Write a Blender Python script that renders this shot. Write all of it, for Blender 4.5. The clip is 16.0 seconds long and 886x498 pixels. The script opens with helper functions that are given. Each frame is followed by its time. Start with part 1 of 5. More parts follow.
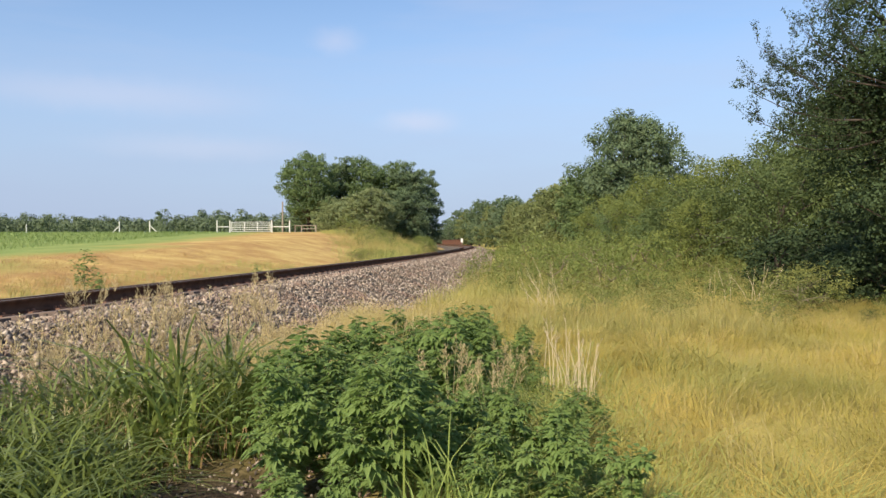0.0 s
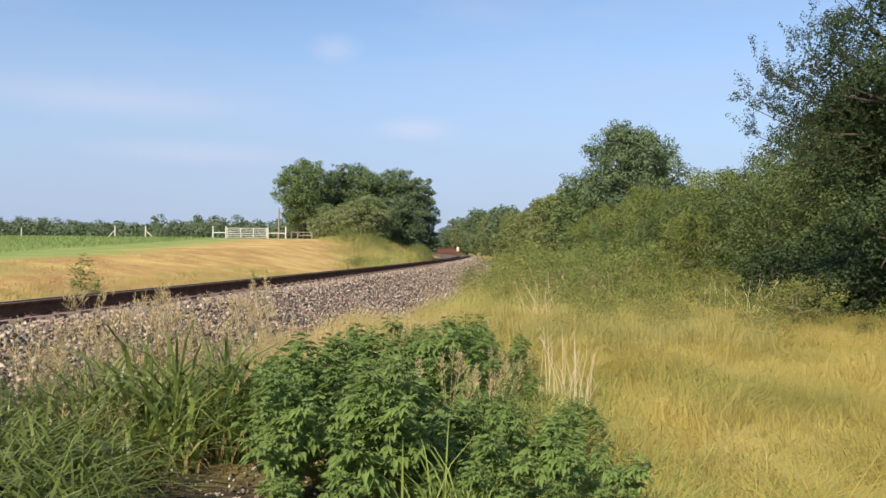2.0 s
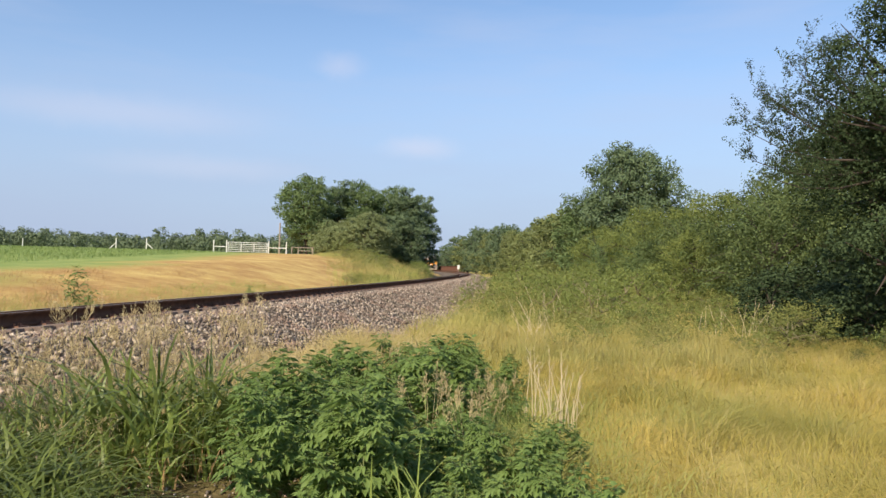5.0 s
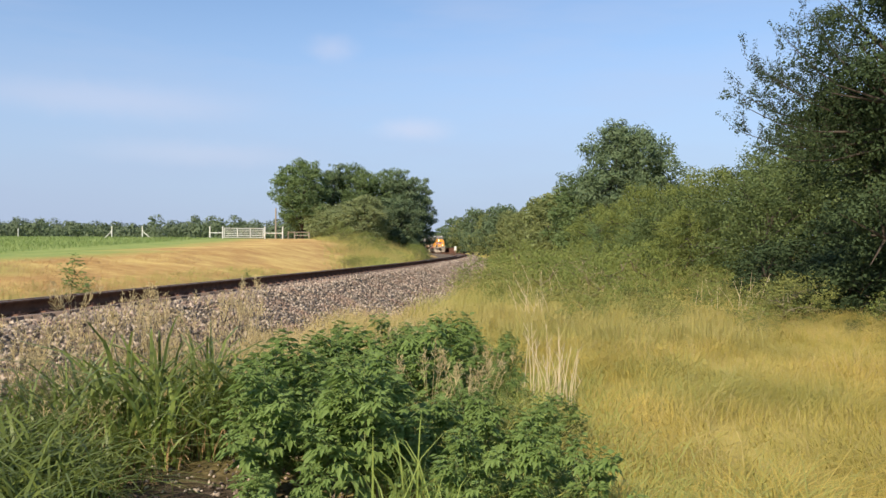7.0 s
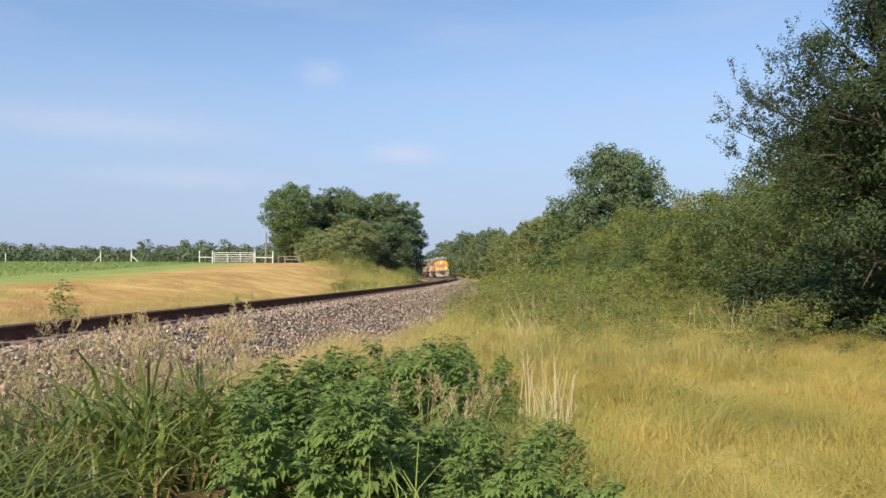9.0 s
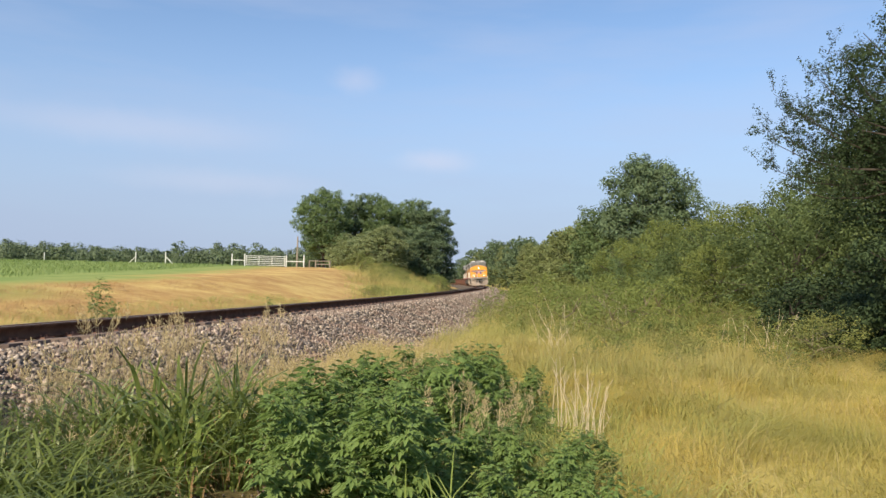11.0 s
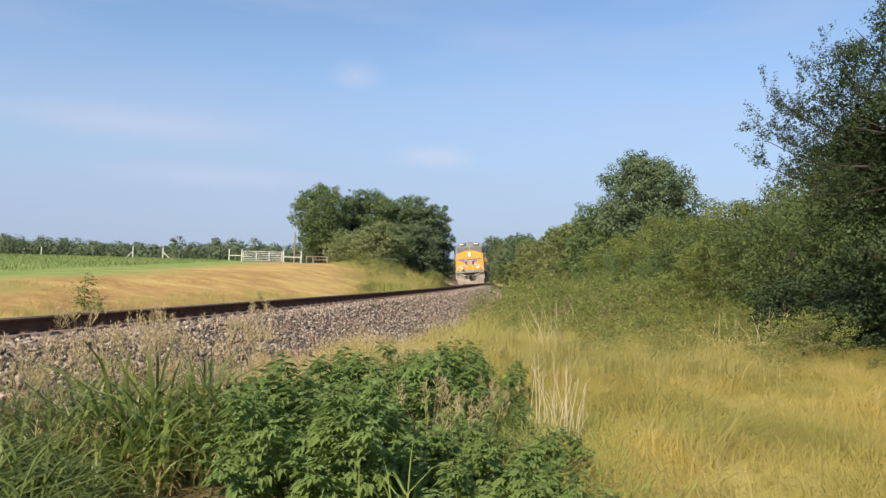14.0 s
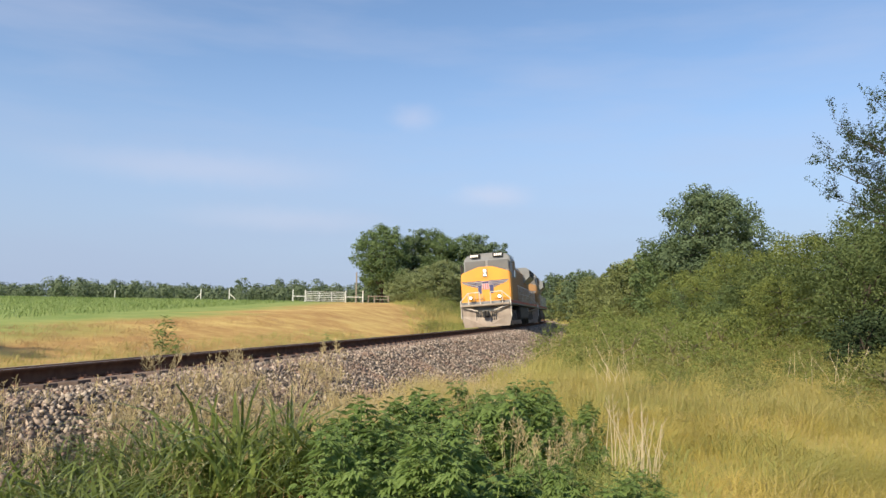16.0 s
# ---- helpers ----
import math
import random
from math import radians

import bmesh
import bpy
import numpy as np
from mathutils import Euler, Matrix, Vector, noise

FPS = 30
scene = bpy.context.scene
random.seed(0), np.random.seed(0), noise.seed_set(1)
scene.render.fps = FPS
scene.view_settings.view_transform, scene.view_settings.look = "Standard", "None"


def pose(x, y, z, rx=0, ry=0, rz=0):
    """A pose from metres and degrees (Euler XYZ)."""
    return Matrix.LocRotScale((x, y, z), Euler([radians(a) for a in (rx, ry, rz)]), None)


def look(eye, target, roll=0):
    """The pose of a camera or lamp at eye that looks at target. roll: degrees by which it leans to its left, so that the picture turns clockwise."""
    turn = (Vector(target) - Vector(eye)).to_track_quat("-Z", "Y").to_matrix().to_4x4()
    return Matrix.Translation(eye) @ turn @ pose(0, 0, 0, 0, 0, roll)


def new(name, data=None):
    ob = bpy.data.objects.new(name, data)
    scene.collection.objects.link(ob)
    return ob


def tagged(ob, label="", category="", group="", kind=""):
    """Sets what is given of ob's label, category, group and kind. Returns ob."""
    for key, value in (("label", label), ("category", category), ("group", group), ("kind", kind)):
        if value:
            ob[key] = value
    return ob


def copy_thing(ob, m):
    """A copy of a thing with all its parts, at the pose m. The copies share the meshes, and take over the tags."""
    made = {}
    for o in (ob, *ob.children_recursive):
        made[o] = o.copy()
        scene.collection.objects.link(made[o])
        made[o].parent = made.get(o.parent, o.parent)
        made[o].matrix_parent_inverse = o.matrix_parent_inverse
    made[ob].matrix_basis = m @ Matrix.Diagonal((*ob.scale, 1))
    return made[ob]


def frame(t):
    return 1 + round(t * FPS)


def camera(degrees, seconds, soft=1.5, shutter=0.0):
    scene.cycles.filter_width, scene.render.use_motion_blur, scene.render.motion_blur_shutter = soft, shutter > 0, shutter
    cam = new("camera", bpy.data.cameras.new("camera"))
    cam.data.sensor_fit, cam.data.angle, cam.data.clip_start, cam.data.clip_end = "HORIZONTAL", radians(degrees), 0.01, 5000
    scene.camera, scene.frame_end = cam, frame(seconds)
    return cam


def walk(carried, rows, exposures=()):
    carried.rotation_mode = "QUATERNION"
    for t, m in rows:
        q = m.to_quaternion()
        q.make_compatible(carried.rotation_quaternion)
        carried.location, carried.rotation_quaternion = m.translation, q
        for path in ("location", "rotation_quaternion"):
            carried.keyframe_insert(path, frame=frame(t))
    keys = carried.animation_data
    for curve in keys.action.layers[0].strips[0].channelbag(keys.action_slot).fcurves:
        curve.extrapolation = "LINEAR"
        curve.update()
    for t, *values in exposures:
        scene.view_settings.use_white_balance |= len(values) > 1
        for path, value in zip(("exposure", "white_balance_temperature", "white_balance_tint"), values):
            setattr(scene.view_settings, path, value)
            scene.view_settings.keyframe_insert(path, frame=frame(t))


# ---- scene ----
SECONDS = 16.0
cam = camera(60.1, SECONDS, soft=1.5)
PATH = [
    (0, (0.048, 0.071, 1.601), (0.045, 2.071, 1.582), -0.2),
    (0.5, (0.049, 0.052, 1.599), (0.031, 2.052, 1.589), -0.2),
    (1, (0.035, 0.058, 1.593), (0.013, 2.057, 1.583), -0.1),
    (1.5, (0.03, 0.039, 1.596), (0.029, 2.039, 1.592), 0.3),
    (2, (0.024, 0.031, 1.602), (0.032, 2.031, 1.605), 0.5),
    (2.5, (0.027, 0.023, 1.606), (0.017, 2.023, 1.603), 0.5),
    (3, (0.016, 0.021, 1.616), (0.022, 2.021, 1.665), 1.3),
    (3.2, (0.032, 0.045, 1.628), (0.033, 2.044, 1.689), 1.0),
    (5.5, (0.16, 0.037, 1.601), (0.164, 2.037, 1.638), 1.6),
    (6, (0.142, 0.092, 1.59), (0.169, 2.092, 1.608), 0.7),
    (6.5, (0.164, 0.046, 1.589), (0.198, 2.045, 1.599), 0.4),
    (7, (0.159, 0.004, 1.582), (0.172, 2.004, 1.584), 0.3),
    (7.5, (0.183, 0.021, 1.578), (0.164, 2.021, 1.579), -0.6),
    (8, (0.168, 0.013, 1.589), (0.192, 2.012, 1.648), -0.4),
    (8.2, (0.159, 0.034, 1.578), (0.195, 2.033, 1.641), -0.5),
    (10.3, (0.095, 0.089, 1.587), (0.123, 2.087, 1.67), 1.1),
    (10.5, (0.096, 0.041, 1.583), (0.116, 2.038, 1.685), 0.9),
    (11, (0.075, 0.055, 1.579), (0.035, 2.053, 1.662), 1.4),
    (11.5, (0.064, 0.025, 1.588), (0.05, 2.024, 1.652), 1.6),
    (12, (0.06, 0.025, 1.584), (0.051, 2.024, 1.638), 1.6),
    (12.5, (0.087, 0.063, 1.578), (0.052, 2.062, 1.646), 1.7),
    (13, (0.169, 0.183, 1.57), (0.116, 2.181, 1.637), 1.5),
    (13.5, (0.255, 0.171, 1.573), (0.191, 2.167, 1.673), 1.4),
    (14, (0.272, 0.116, 1.576), (0.235, 2.115, 1.649), 1.6),
    (14.5, (0.241, 0.106, 1.574), (0.189, 2.104, 1.667), 1.7),
    (15, (0.205, 0.036, 1.588), (0.129, 2.029, 1.731), 1.5),
    (15.5, (0.169, -0.041, 1.586), (0.106, 1.953, 1.725), 1.1),
    (16, (0.159, -0.019, 1.604), (-0.034, 1.965, 1.773), 1.0),
]
walk(cam, [(t, look(eye, target, roll)) for t, eye, target, roll in PATH], exposures=[(0.0, 0.46), (8.0, 0.43), (13.0, 0.39), (SECONDS, 0.38)])

# ---- light: clear morning sky, low sun from beyond the field ----
SUN_EL, SUN_AZ = radians(38), radians(-147)   # azimuth from +y towards +x
to_sun = Vector((math.sin(SUN_AZ) * math.cos(SUN_EL), math.cos(SUN_AZ) * math.cos(SUN_EL), math.sin(SUN_EL)))
sun_data = bpy.data.lights.new("sun", "SUN")
sun_data.energy, sun_data.angle, sun_data.color = 5.0, radians(0.6), (1.0, 0.87, 0.66)
sun = new("sun", sun_data)
sun.matrix_world = look((0, 0, 60), Vector((0, 0, 60)) - to_sun)


def sky_world():
    w = bpy.data.worlds.new("sky")
    scene.world = w
    w.use_nodes = True
    nt = w.node_tree
    n, l = nt.nodes, nt.links
    n.clear()
    out = n.new("ShaderNodeOutputWorld")
    bg = n.new("ShaderNodeBackground")
    bg.inputs["Strength"].default_value = 0.13
    sky = n.new("ShaderNodeTexSky")
    sky.sky_type, sky.sun_disc = "NISHITA", False
    sky.sun_elevation, sky.sun_rotation = SUN_EL, SUN_AZ
    sky.air_density, sky.dust_density, sky.ozone_density = 1.0, 0.4, 3.5
    co = n.new("ShaderNodeTexCoord")
    mp = n.new("ShaderNodeMapping")
    mp.inputs["Scale"].default_value = (1.6, 1.6, 9.0)
    mp.inputs["Location"].default_value = (0.3, 0.1, 0.2)
    nz = n.new("ShaderNodeTexNoise")
    nz.inputs["Scale"].default_value, nz.inputs["Detail"].default_value, nz.inputs["Roughness"].default_value = 1.3, 5, 0.55
    rp = n.new("ShaderNodeMapRange")
    rp.inputs["From Min"].default_value, rp.inputs["From Max"].default_value = 0.44, 0.85
    rp.inputs["To Max"].default_value = 0.5
    mix = n.new("ShaderNodeMix")
    mix.data_type = "RGBA"
    mix.inputs["B"].default_value = (3.5, 3.75, 4.7, 1)
    l.new(co.outputs["Generated"], mp.inputs["Vector"])
    l.new(mp.outputs["Vector"], nz.inputs["Vector"])
    l.new(nz.outputs["Fac"], rp.inputs["Value"])
    l.new(rp.outputs["Result"], mix.inputs["Factor"])
    l.new(sky.outputs["Color"], mix.inputs["A"])
    # morning haze towards the horizon
    part_z = n.new("ShaderNodeSeparateXYZ")
    l.new(co.outputs["Generated"], part_z.inputs["Vector"])
    low = n.new("ShaderNodeMapRange")
    low.interpolation_type = "SMOOTHERSTEP"
    low.inputs["From Min"].default_value, low.inputs["From Max"].default_value = 0.42, -0.06
    low.inputs["To Max"].default_value = 0.95
    l.new(part_z.outputs["Z"], low.inputs["Value"])
    haze = n.new("ShaderNodeMix")
    haze.data_type = "RGBA"
    haze.inputs["B"].default_value = (2.36, 2.91, 4.12, 1)
    l.new(low.outputs["Result"], haze.inputs["Factor"])
    l.new(mix.outputs["Result"], haze.inputs["A"])
    last = haze
    # small puffs of morning cloud low in the sky
    for dx, dz, wide, high, amount in ((-0.022, 0.162, 0.045, 0.013, 0.36), (-0.127, 0.268, 0.03, 0.015, 0.3), (-0.42, 0.20, 0.16, 0.02, 0.26), (-0.30, 0.13, 0.12, 0.014, 0.2)):
        sep = n.new("ShaderNodeVectorMath")
        sep.operation = "SUBTRACT"
        c = Vector((dx, 1, dz)).normalized()
        sep.inputs[1].default_value = c
        wob = n.new("ShaderNodeTexNoise")
        wob.inputs["Scale"].default_value, wob.inputs["Detail"].default_value = 40, 4
        add = n.new("ShaderNodeVectorMath")
        add.operation = "MULTIPLY_ADD"
        add.inputs[1].default_value = (0.02, 0.02, 0.012)
        l.new(co.outputs["Generated"], wob.inputs["Vector"])
        l.new(wob.outputs["Color"], add.inputs[0])
        l.new(sep.outputs["Vector"], add.inputs[2])
        sc = n.new("ShaderNodeVectorMath")
        sc.operation = "MULTIPLY"
        sc.inputs[1].default_value = (1 / wide, 1 / wide, 1 / high)
        ln = n.new("ShaderNodeVectorMath")
        ln.operation = "LENGTH"
        fall = n.new("ShaderNodeMapRange")
        fall.interpolation_type = "SMOOTHSTEP"
        fall.inputs["From Min"].default_value, fall.inputs["From Max"].default_value = 1.6, 0.0
        fall.inputs["To Max"].default_value = amount
        mx = n.new("ShaderNodeMix")
        mx.data_type = "RGBA"
        mx.inputs["B"].default_value = (4.6, 4.4, 5.0, 1)
        l.new(co.outputs["Generated"], sep.inputs[0])
        l.new(add.outputs["Vector"], sc.inputs[0])
        l.new(sc.outputs["Vector"], ln.inputs[0])
        l.new(ln.outputs["Value"], fall.inputs["Value"])
        l.new(fall.outputs["Result"], mx.inputs["Factor"])
        l.new(last.outputs["Result"], mx.inputs["A"])
        last = mx
    l.new(last.outputs["Result"], bg.inputs["Color"])
    l.new(bg.outputs["Background"], out.inputs["Surface"])


sky_world()


# ---- materials ----
def material(name, c1, c2=None, scale=3.0, rough=0.8, metal=0.0, bump=0.0, bump_scale=40.0, vary="noise", through_light=0.0, spec=0.4, c3=None, skew=1.0):
    """c1 and c2 mixed by noise, by island or by object, skewed towards c1 by skew; c3: broad stains; through_light: share that shines through a leaf."""
    m = bpy.data.materials.new(name)
    m.use_nodes = True
    nt = m.node_tree
    n, l = nt.nodes, nt.links
    bs = n["Principled BSDF"]
    bs.inputs["Roughness"].default_value, bs.inputs["Metallic"].default_value = rough, metal
    bs.inputs["Specular IOR Level"].default_value = spec
    co = n.new("ShaderNodeTexCoord")
    nz = n.new("ShaderNodeTexNoise")
    nz.inputs["Scale"].default_value, nz.inputs["Detail"].default_value = scale, 6
    l.new(co.outputs["Object"], nz.inputs["Vector"])
    mix = n.new("ShaderNodeMix")
    mix.data_type = "RGBA"
    c2 = c2 or tuple(v * 0.75 for v in c1)
    mix.inputs["A"].default_value, mix.inputs["B"].default_value = (*c1, 1), (*c2, 1)
    rng_node = n.new("ShaderNodeMapRange")
    rng_node.inputs["From Min"].default_value, rng_node.inputs["From Max"].default_value = 0.3, 0.7
    l.new(nz.outputs["Fac"], rng_node.inputs["Value"])
    fac = rng_node.outputs["Result"]
    if vary in ("island", "object"):
        src = n.new("ShaderNodeNewGeometry").outputs["Random Per Island"] if vary == "island" else n.new("ShaderNodeObjectInfo").outputs["Random"]
        av = n.new("ShaderNodeMath")
        av.operation = "MULTIPLY_ADD"
        av.inputs[1].default_value = 0.4 if through_light else 0.65
        sm = n.new("ShaderNodeMath")
        sm.operation = "MULTIPLY"
        sm.inputs[1].default_value = 0.6 if through_light else 0.35
        l.new(fac, sm.inputs[0])
        l.new(src, av.inputs[0])
        l.new(sm.outputs[0], av.inputs[2])
        fac = av.outputs[0]
    if skew != 1.0:
        pw = n.new("ShaderNodeMath")
        pw.operation = "POWER"
        pw.inputs[1].default_value = skew
        l.new(fac, pw.inputs[0])
        fac = pw.outputs[0]
    l.new(fac, mix.inputs["Factor"])
    col = mix.outputs["Result"]
    if c3:
        big = n.new("ShaderNodeTexNoise")
        big.inputs["Scale"].default_value, big.inputs["Detail"].default_value = scale * 0.17, 4
        l.new(co.outputs["Object"], big.inputs["Vector"])
        r2 = n.new("ShaderNodeMapRange")
        r2.inputs["From Min"].default_value, r2.inputs["From Max"].default_value = 0.42, 0.7
        r2.inputs["To Max"].default_value = 0.75
        l.new(big.outputs["Fac"], r2.inputs["Value"])
        m3 = n.new("ShaderNodeMix")
        m3.data_type = "RGBA"
        m3.inputs["B"].default_value = (*c3, 1)
        l.new(col, m3.inputs["A"])
        l.new(r2.outputs["Result"], m3.inputs["Factor"])
        col = m3.outputs["Result"]
    l.new(col, bs.inputs["Base Color"])
    if bump:
        bn = n.new("ShaderNodeTexNoise")
        bn.inputs["Scale"].default_value, bn.inputs["Detail"].default_value = bump_scale, 5
        l.new(co.outputs["Object"], bn.inputs["Vector"])
        bp = n.new("ShaderNodeBump")
        bp.inputs["Strength"].default_value, bp.inputs["Distance"].default_value = bump, 0.02
        l.new(bn.outputs["Fac"], bp.inputs["Height"])
        l.new(bp.outputs["Normal"], bs.inputs["Normal"])
    if through_light:
        tr = n.new("ShaderNodeBsdfTranslucent")
        ms = n.new("ShaderNodeMixShader")
        ms.inputs["Fac"].default_value = through_light
        l.new(col, tr.inputs["Color"])
        l.new(bs.outputs["BSDF"], ms.inputs[1])
        l.new(tr.outputs["BSDF"], ms.inputs[2])
        l.new(ms.outputs["Shader"], n["Material Output"].inputs["Surface"])
    return m


def glow(name, colour, strength):
    m = bpy.data.materials.new(name)
    m.use_nodes = True
    bs = m.node_tree.nodes["Principled BSDF"]
    bs.inputs["Base Color"].default_value = (*colour, 1)
    bs.inputs["Emission Color"].default_value = (*colour, 1)
    bs.inputs["Emission Strength"].default_value = strength
    return m


M_OAK = material("oak_leaves", (0.075, 0.125, 0.042), (0.175, 0.235, 0.085), 0.9, 0.65, vary="island", through_light=0.25)
M_ELM = material("pale_elm_leaves", (0.115, 0.16, 0.058), (0.32, 0.355, 0.165), 1.1, 0.65, vary="island", through_light=0.25)
M_VINE = material("vine_hung_leaves", (0.115, 0.15, 0.045), (0.27, 0.295, 0.115), 0.7, 0.7, vary="island", through_light=0.3)
# dark green, greyed towards blue to paint in the haze of distance
M_DARK = material("hazed_dark_leaves", (0.07, 0.115, 0.054), (0.155, 0.205, 0.1), 0.9, 0.65, vary="island", through_light=0.2)
M_SHRUB = material("shrub_leaves", (0.10, 0.135, 0.03), (0.23, 0.26, 0.066), 1.3, 0.7, vary="island", through_light=0.3)
M_FAR = material("far_leaves", (0.10, 0.135, 0.075), (0.145, 0.185, 0.105), 0.05, 0.8, vary="island", through_light=0.15)
# naturally dark leaves, darkened further to carry the crown's own shade
M_BIG = material("shade_dark_elm_leaves", (0.027, 0.047, 0.021), (0.058, 0.084, 0.036), 1.0, 0.8, vary="island", through_light=0.06, spec=0.15)
M_DUSK = material("thicket_leaves", (0.042, 0.07, 0.02), (0.135, 0.172, 0.05), 1.3, 0.7, vary="island", through_light=0.2)
M_RUST = material("rusty_dead_blades", (0.30, 0.17, 0.075), (0.52, 0.36, 0.18), 3, 0.8, vary="island", through_light=0.2)
M_WEED = material("scrub_weed_leaves", (0.12, 0.148, 0.036), (0.265, 0.28, 0.08), 1.4, 0.75, vary="island", through_light=0.3, c3=(0.24, 0.215, 0.075))
M_FUZZ = material("pale_panicles", (0.52, 0.42, 0.22), (0.70, 0.58, 0.34), 2, 0.7, vary="island", through_light=0.3)
M_SCRUB = material("scrub_bush_leaves", (0.11, 0.155, 0.038), (0.24, 0.275, 0.072), 1.6, 0.75, vary="island", through_light=0.3)
M_BARK = material("grey_bark", (0.08, 0.062, 0.048), (0.042, 0.033, 0.027), 5, 0.9, bump=0.6, bump_scale=12)
M_TWIG = material("scrub_twigs", (0.24, 0.2, 0.12), (0.15, 0.13, 0.075), 5, 0.9)
M_RAGWEED = material("ragweed_leaves", (0.135, 0.215, 0.058), (0.255, 0.345, 0.105), 1.2, 0.6, vary="island", through_light=0.42)
M_STEM = material("green_stems", (0.10, 0.16, 0.05), (0.17, 0.18, 0.07), 6, 0.7)
M_BLADE = material("coarse_grass_blades", (0.05, 0.088, 0.017), (0.27, 0.315, 0.078), 1.0, 0.42, vary="island", through_light=0.35)
M_FROND = material("bright_grass_fronds", (0.17, 0.25, 0.052), (0.36, 0.42, 0.115), 1.0, 0.45, vary="island", through_light=0.4)
M_MEADOW = material("meadow_grass_blades", (0.37, 0.31, 0.06), (0.65, 0.50, 0.15), 2.4, 0.65, vary="island", through_light=0.35, c3=(0.235, 0.26, 0.065))
M_FRESH = material("fresh_grass_blades", (0.25, 0.31, 0.07), (0.44, 0.46, 0.135), 0.8, 0.55, vary="island", through_light=0.35, c3=(0.46, 0.42, 0.14))
M_GOLD = material("ripe_grass_blades", (0.40, 0.305, 0.115), (0.68, 0.52, 0.25), 0.8, 0.65, vary="island", through_light=0.3, c3=(0.26, 0.27, 0.075))
M_BANK = material("bank_grass_blades", (0.22, 0.28, 0.06), (0.45, 0.42, 0.135), 0.3, 0.65, vary="island", through_light=0.3, c3=(0.42, 0.26, 0.13))
M_STUBBLE = material("dry_stubble", (0.60, 0.455, 0.185), (0.48, 0.33, 0.135), 1.3, 0.85, through_light=0.2, c3=(0.34, 0.165, 0.06))
M_STRAW = material("dead_stalks", (0.50, 0.40, 0.25), (0.68, 0.57, 0.40), 3, 0.75, vary="island")
M_CROP = material("young_crop_leaves", (0.17, 0.25, 0.07), (0.31, 0.385, 0.14), 0.2, 0.6, vary="island", through_light=0.3)
M_STONE = material("ballast_stone", (0.055, 0.046, 0.04), (0.74, 0.62, 0.50), 9, 0.95, vary="island", spec=0.1, c3=(0.30, 0.20, 0.155), skew=1.9)
M_STONE_ONE = material("loose_ballast_stone", (0.055, 0.046, 0.04), (0.72, 0.60, 0.48), 9, 0.95, vary="object", spec=0.1, skew=1.7)
M_RAIL = material("rusted_rail_steel", (0.095, 0.05, 0.032), (0.16, 0.083, 0.05), 7, 0.85, 0.0, bump=0.3, bump_scale=50, spec=0.05)
M_RAILHEAD = material("polished_rail_head", (0.17, 0.14, 0.115), (0.26, 0.22, 0.185), 5, 0.5, 0.4)
M_TIE = material("creosoted_tie_wood", (0.085, 0.06, 0.05), (0.19, 0.14, 0.115), 4, 0.9, bump=0.6, bump_scale=18, vary="object")
M_PLATE = material("rusty_plate_steel", (0.15, 0.075, 0.05), (0.24, 0.13, 0.09), 9, 0.85, 0.2)
M_WHITE = material("white_gate_paint", (0.72, 0.72, 0.70), (0.58, 0.57, 0.53), 6, 0.5)
M_POST = material("weathered_post_wood", (0.36, 0.31, 0.25), (0.22, 0.18, 0.14), 6, 0.9, bump=0.4, bump_scale=20)
M_GIRDER = material("rusty_bridge_girder", (0.16, 0.075, 0.05), (0.11, 0.055, 0.04), 1.5, 0.85, 0.1, bump=0.3, bump_scale=8)


# ---- plan: the track's curve and the lie of the land ----
def track_x(y):
    """The centre line: a curve that tightens into the distance."""
    if y > 200:
        return track_x(200) + track_slope(200) * (y - 200)
    if y < -40:
        return track_x(-40) + track_slope(-40) * (y + 40)
    return -6.14 + 0.1249 * (y - 9) - 0.000472 * (y - 9) * (y - 46) - 8.2e-7 * (y - 9) * (y - 46) * (y - 110)


def track_slope(y):
    y = min(max(y, -39.9), 199.9)
    return (track_x(y + 0.05) - track_x(y - 0.05)) / 0.1


def smooth(a, b, v):
    v = min(max((v - a) / (b - a), 0.0), 1.0)
    return v * v * (3 - 2 * v)


RAIL_TOP = 0.835       # at the centre line; the outer rail is raised
CANT = 0.088           # slope across the track
CANT_DEG = math.degrees(math.atan(CANT))


def bed_z(u):
    top = RAIL_TOP - 0.265 + CANT * min(max(u, -1.5), 1.5)
    return top - max(0.0, abs(u) - 2.15) * 0.43


def land_z(x, y):
    """Height of the ground, the ballast bed included."""
    u = x - track_x(y)
    if u > 0:
        side = 1.1 * smooth(7.5, 24, u) * smooth(15, 34, y) + 0.35 * smooth(60, 200, y)
    else:
        top = 0.35 + 0.026 * min(max(y, 0), 95) + 0.0135 * max(0, min(y, 420) - 95)
        side = 0.1 + (top - 0.1) * smooth(3, 14, -u)
    far = max(abs(u), 0)
    side += (0.05 * noise.noise((x * 0.35, y * 0.35, 0)) + 0.03 * noise.noise((x * 1.3, y * 1.3, 5))) * smooth(3.5, 6, far)
    return max(side, bed_z(u), -0.05)


# ---- mesh helpers ----
def part(name, bm, mat, parent=None, label=""):
    me = bpy.data.meshes.new(name)
    bm.to_mesh(me)
    bm.free()
    me.materials.append(mat)
    ob = new(name, me)
    if parent:
        ob.parent = parent
    return tagged(ob, label)


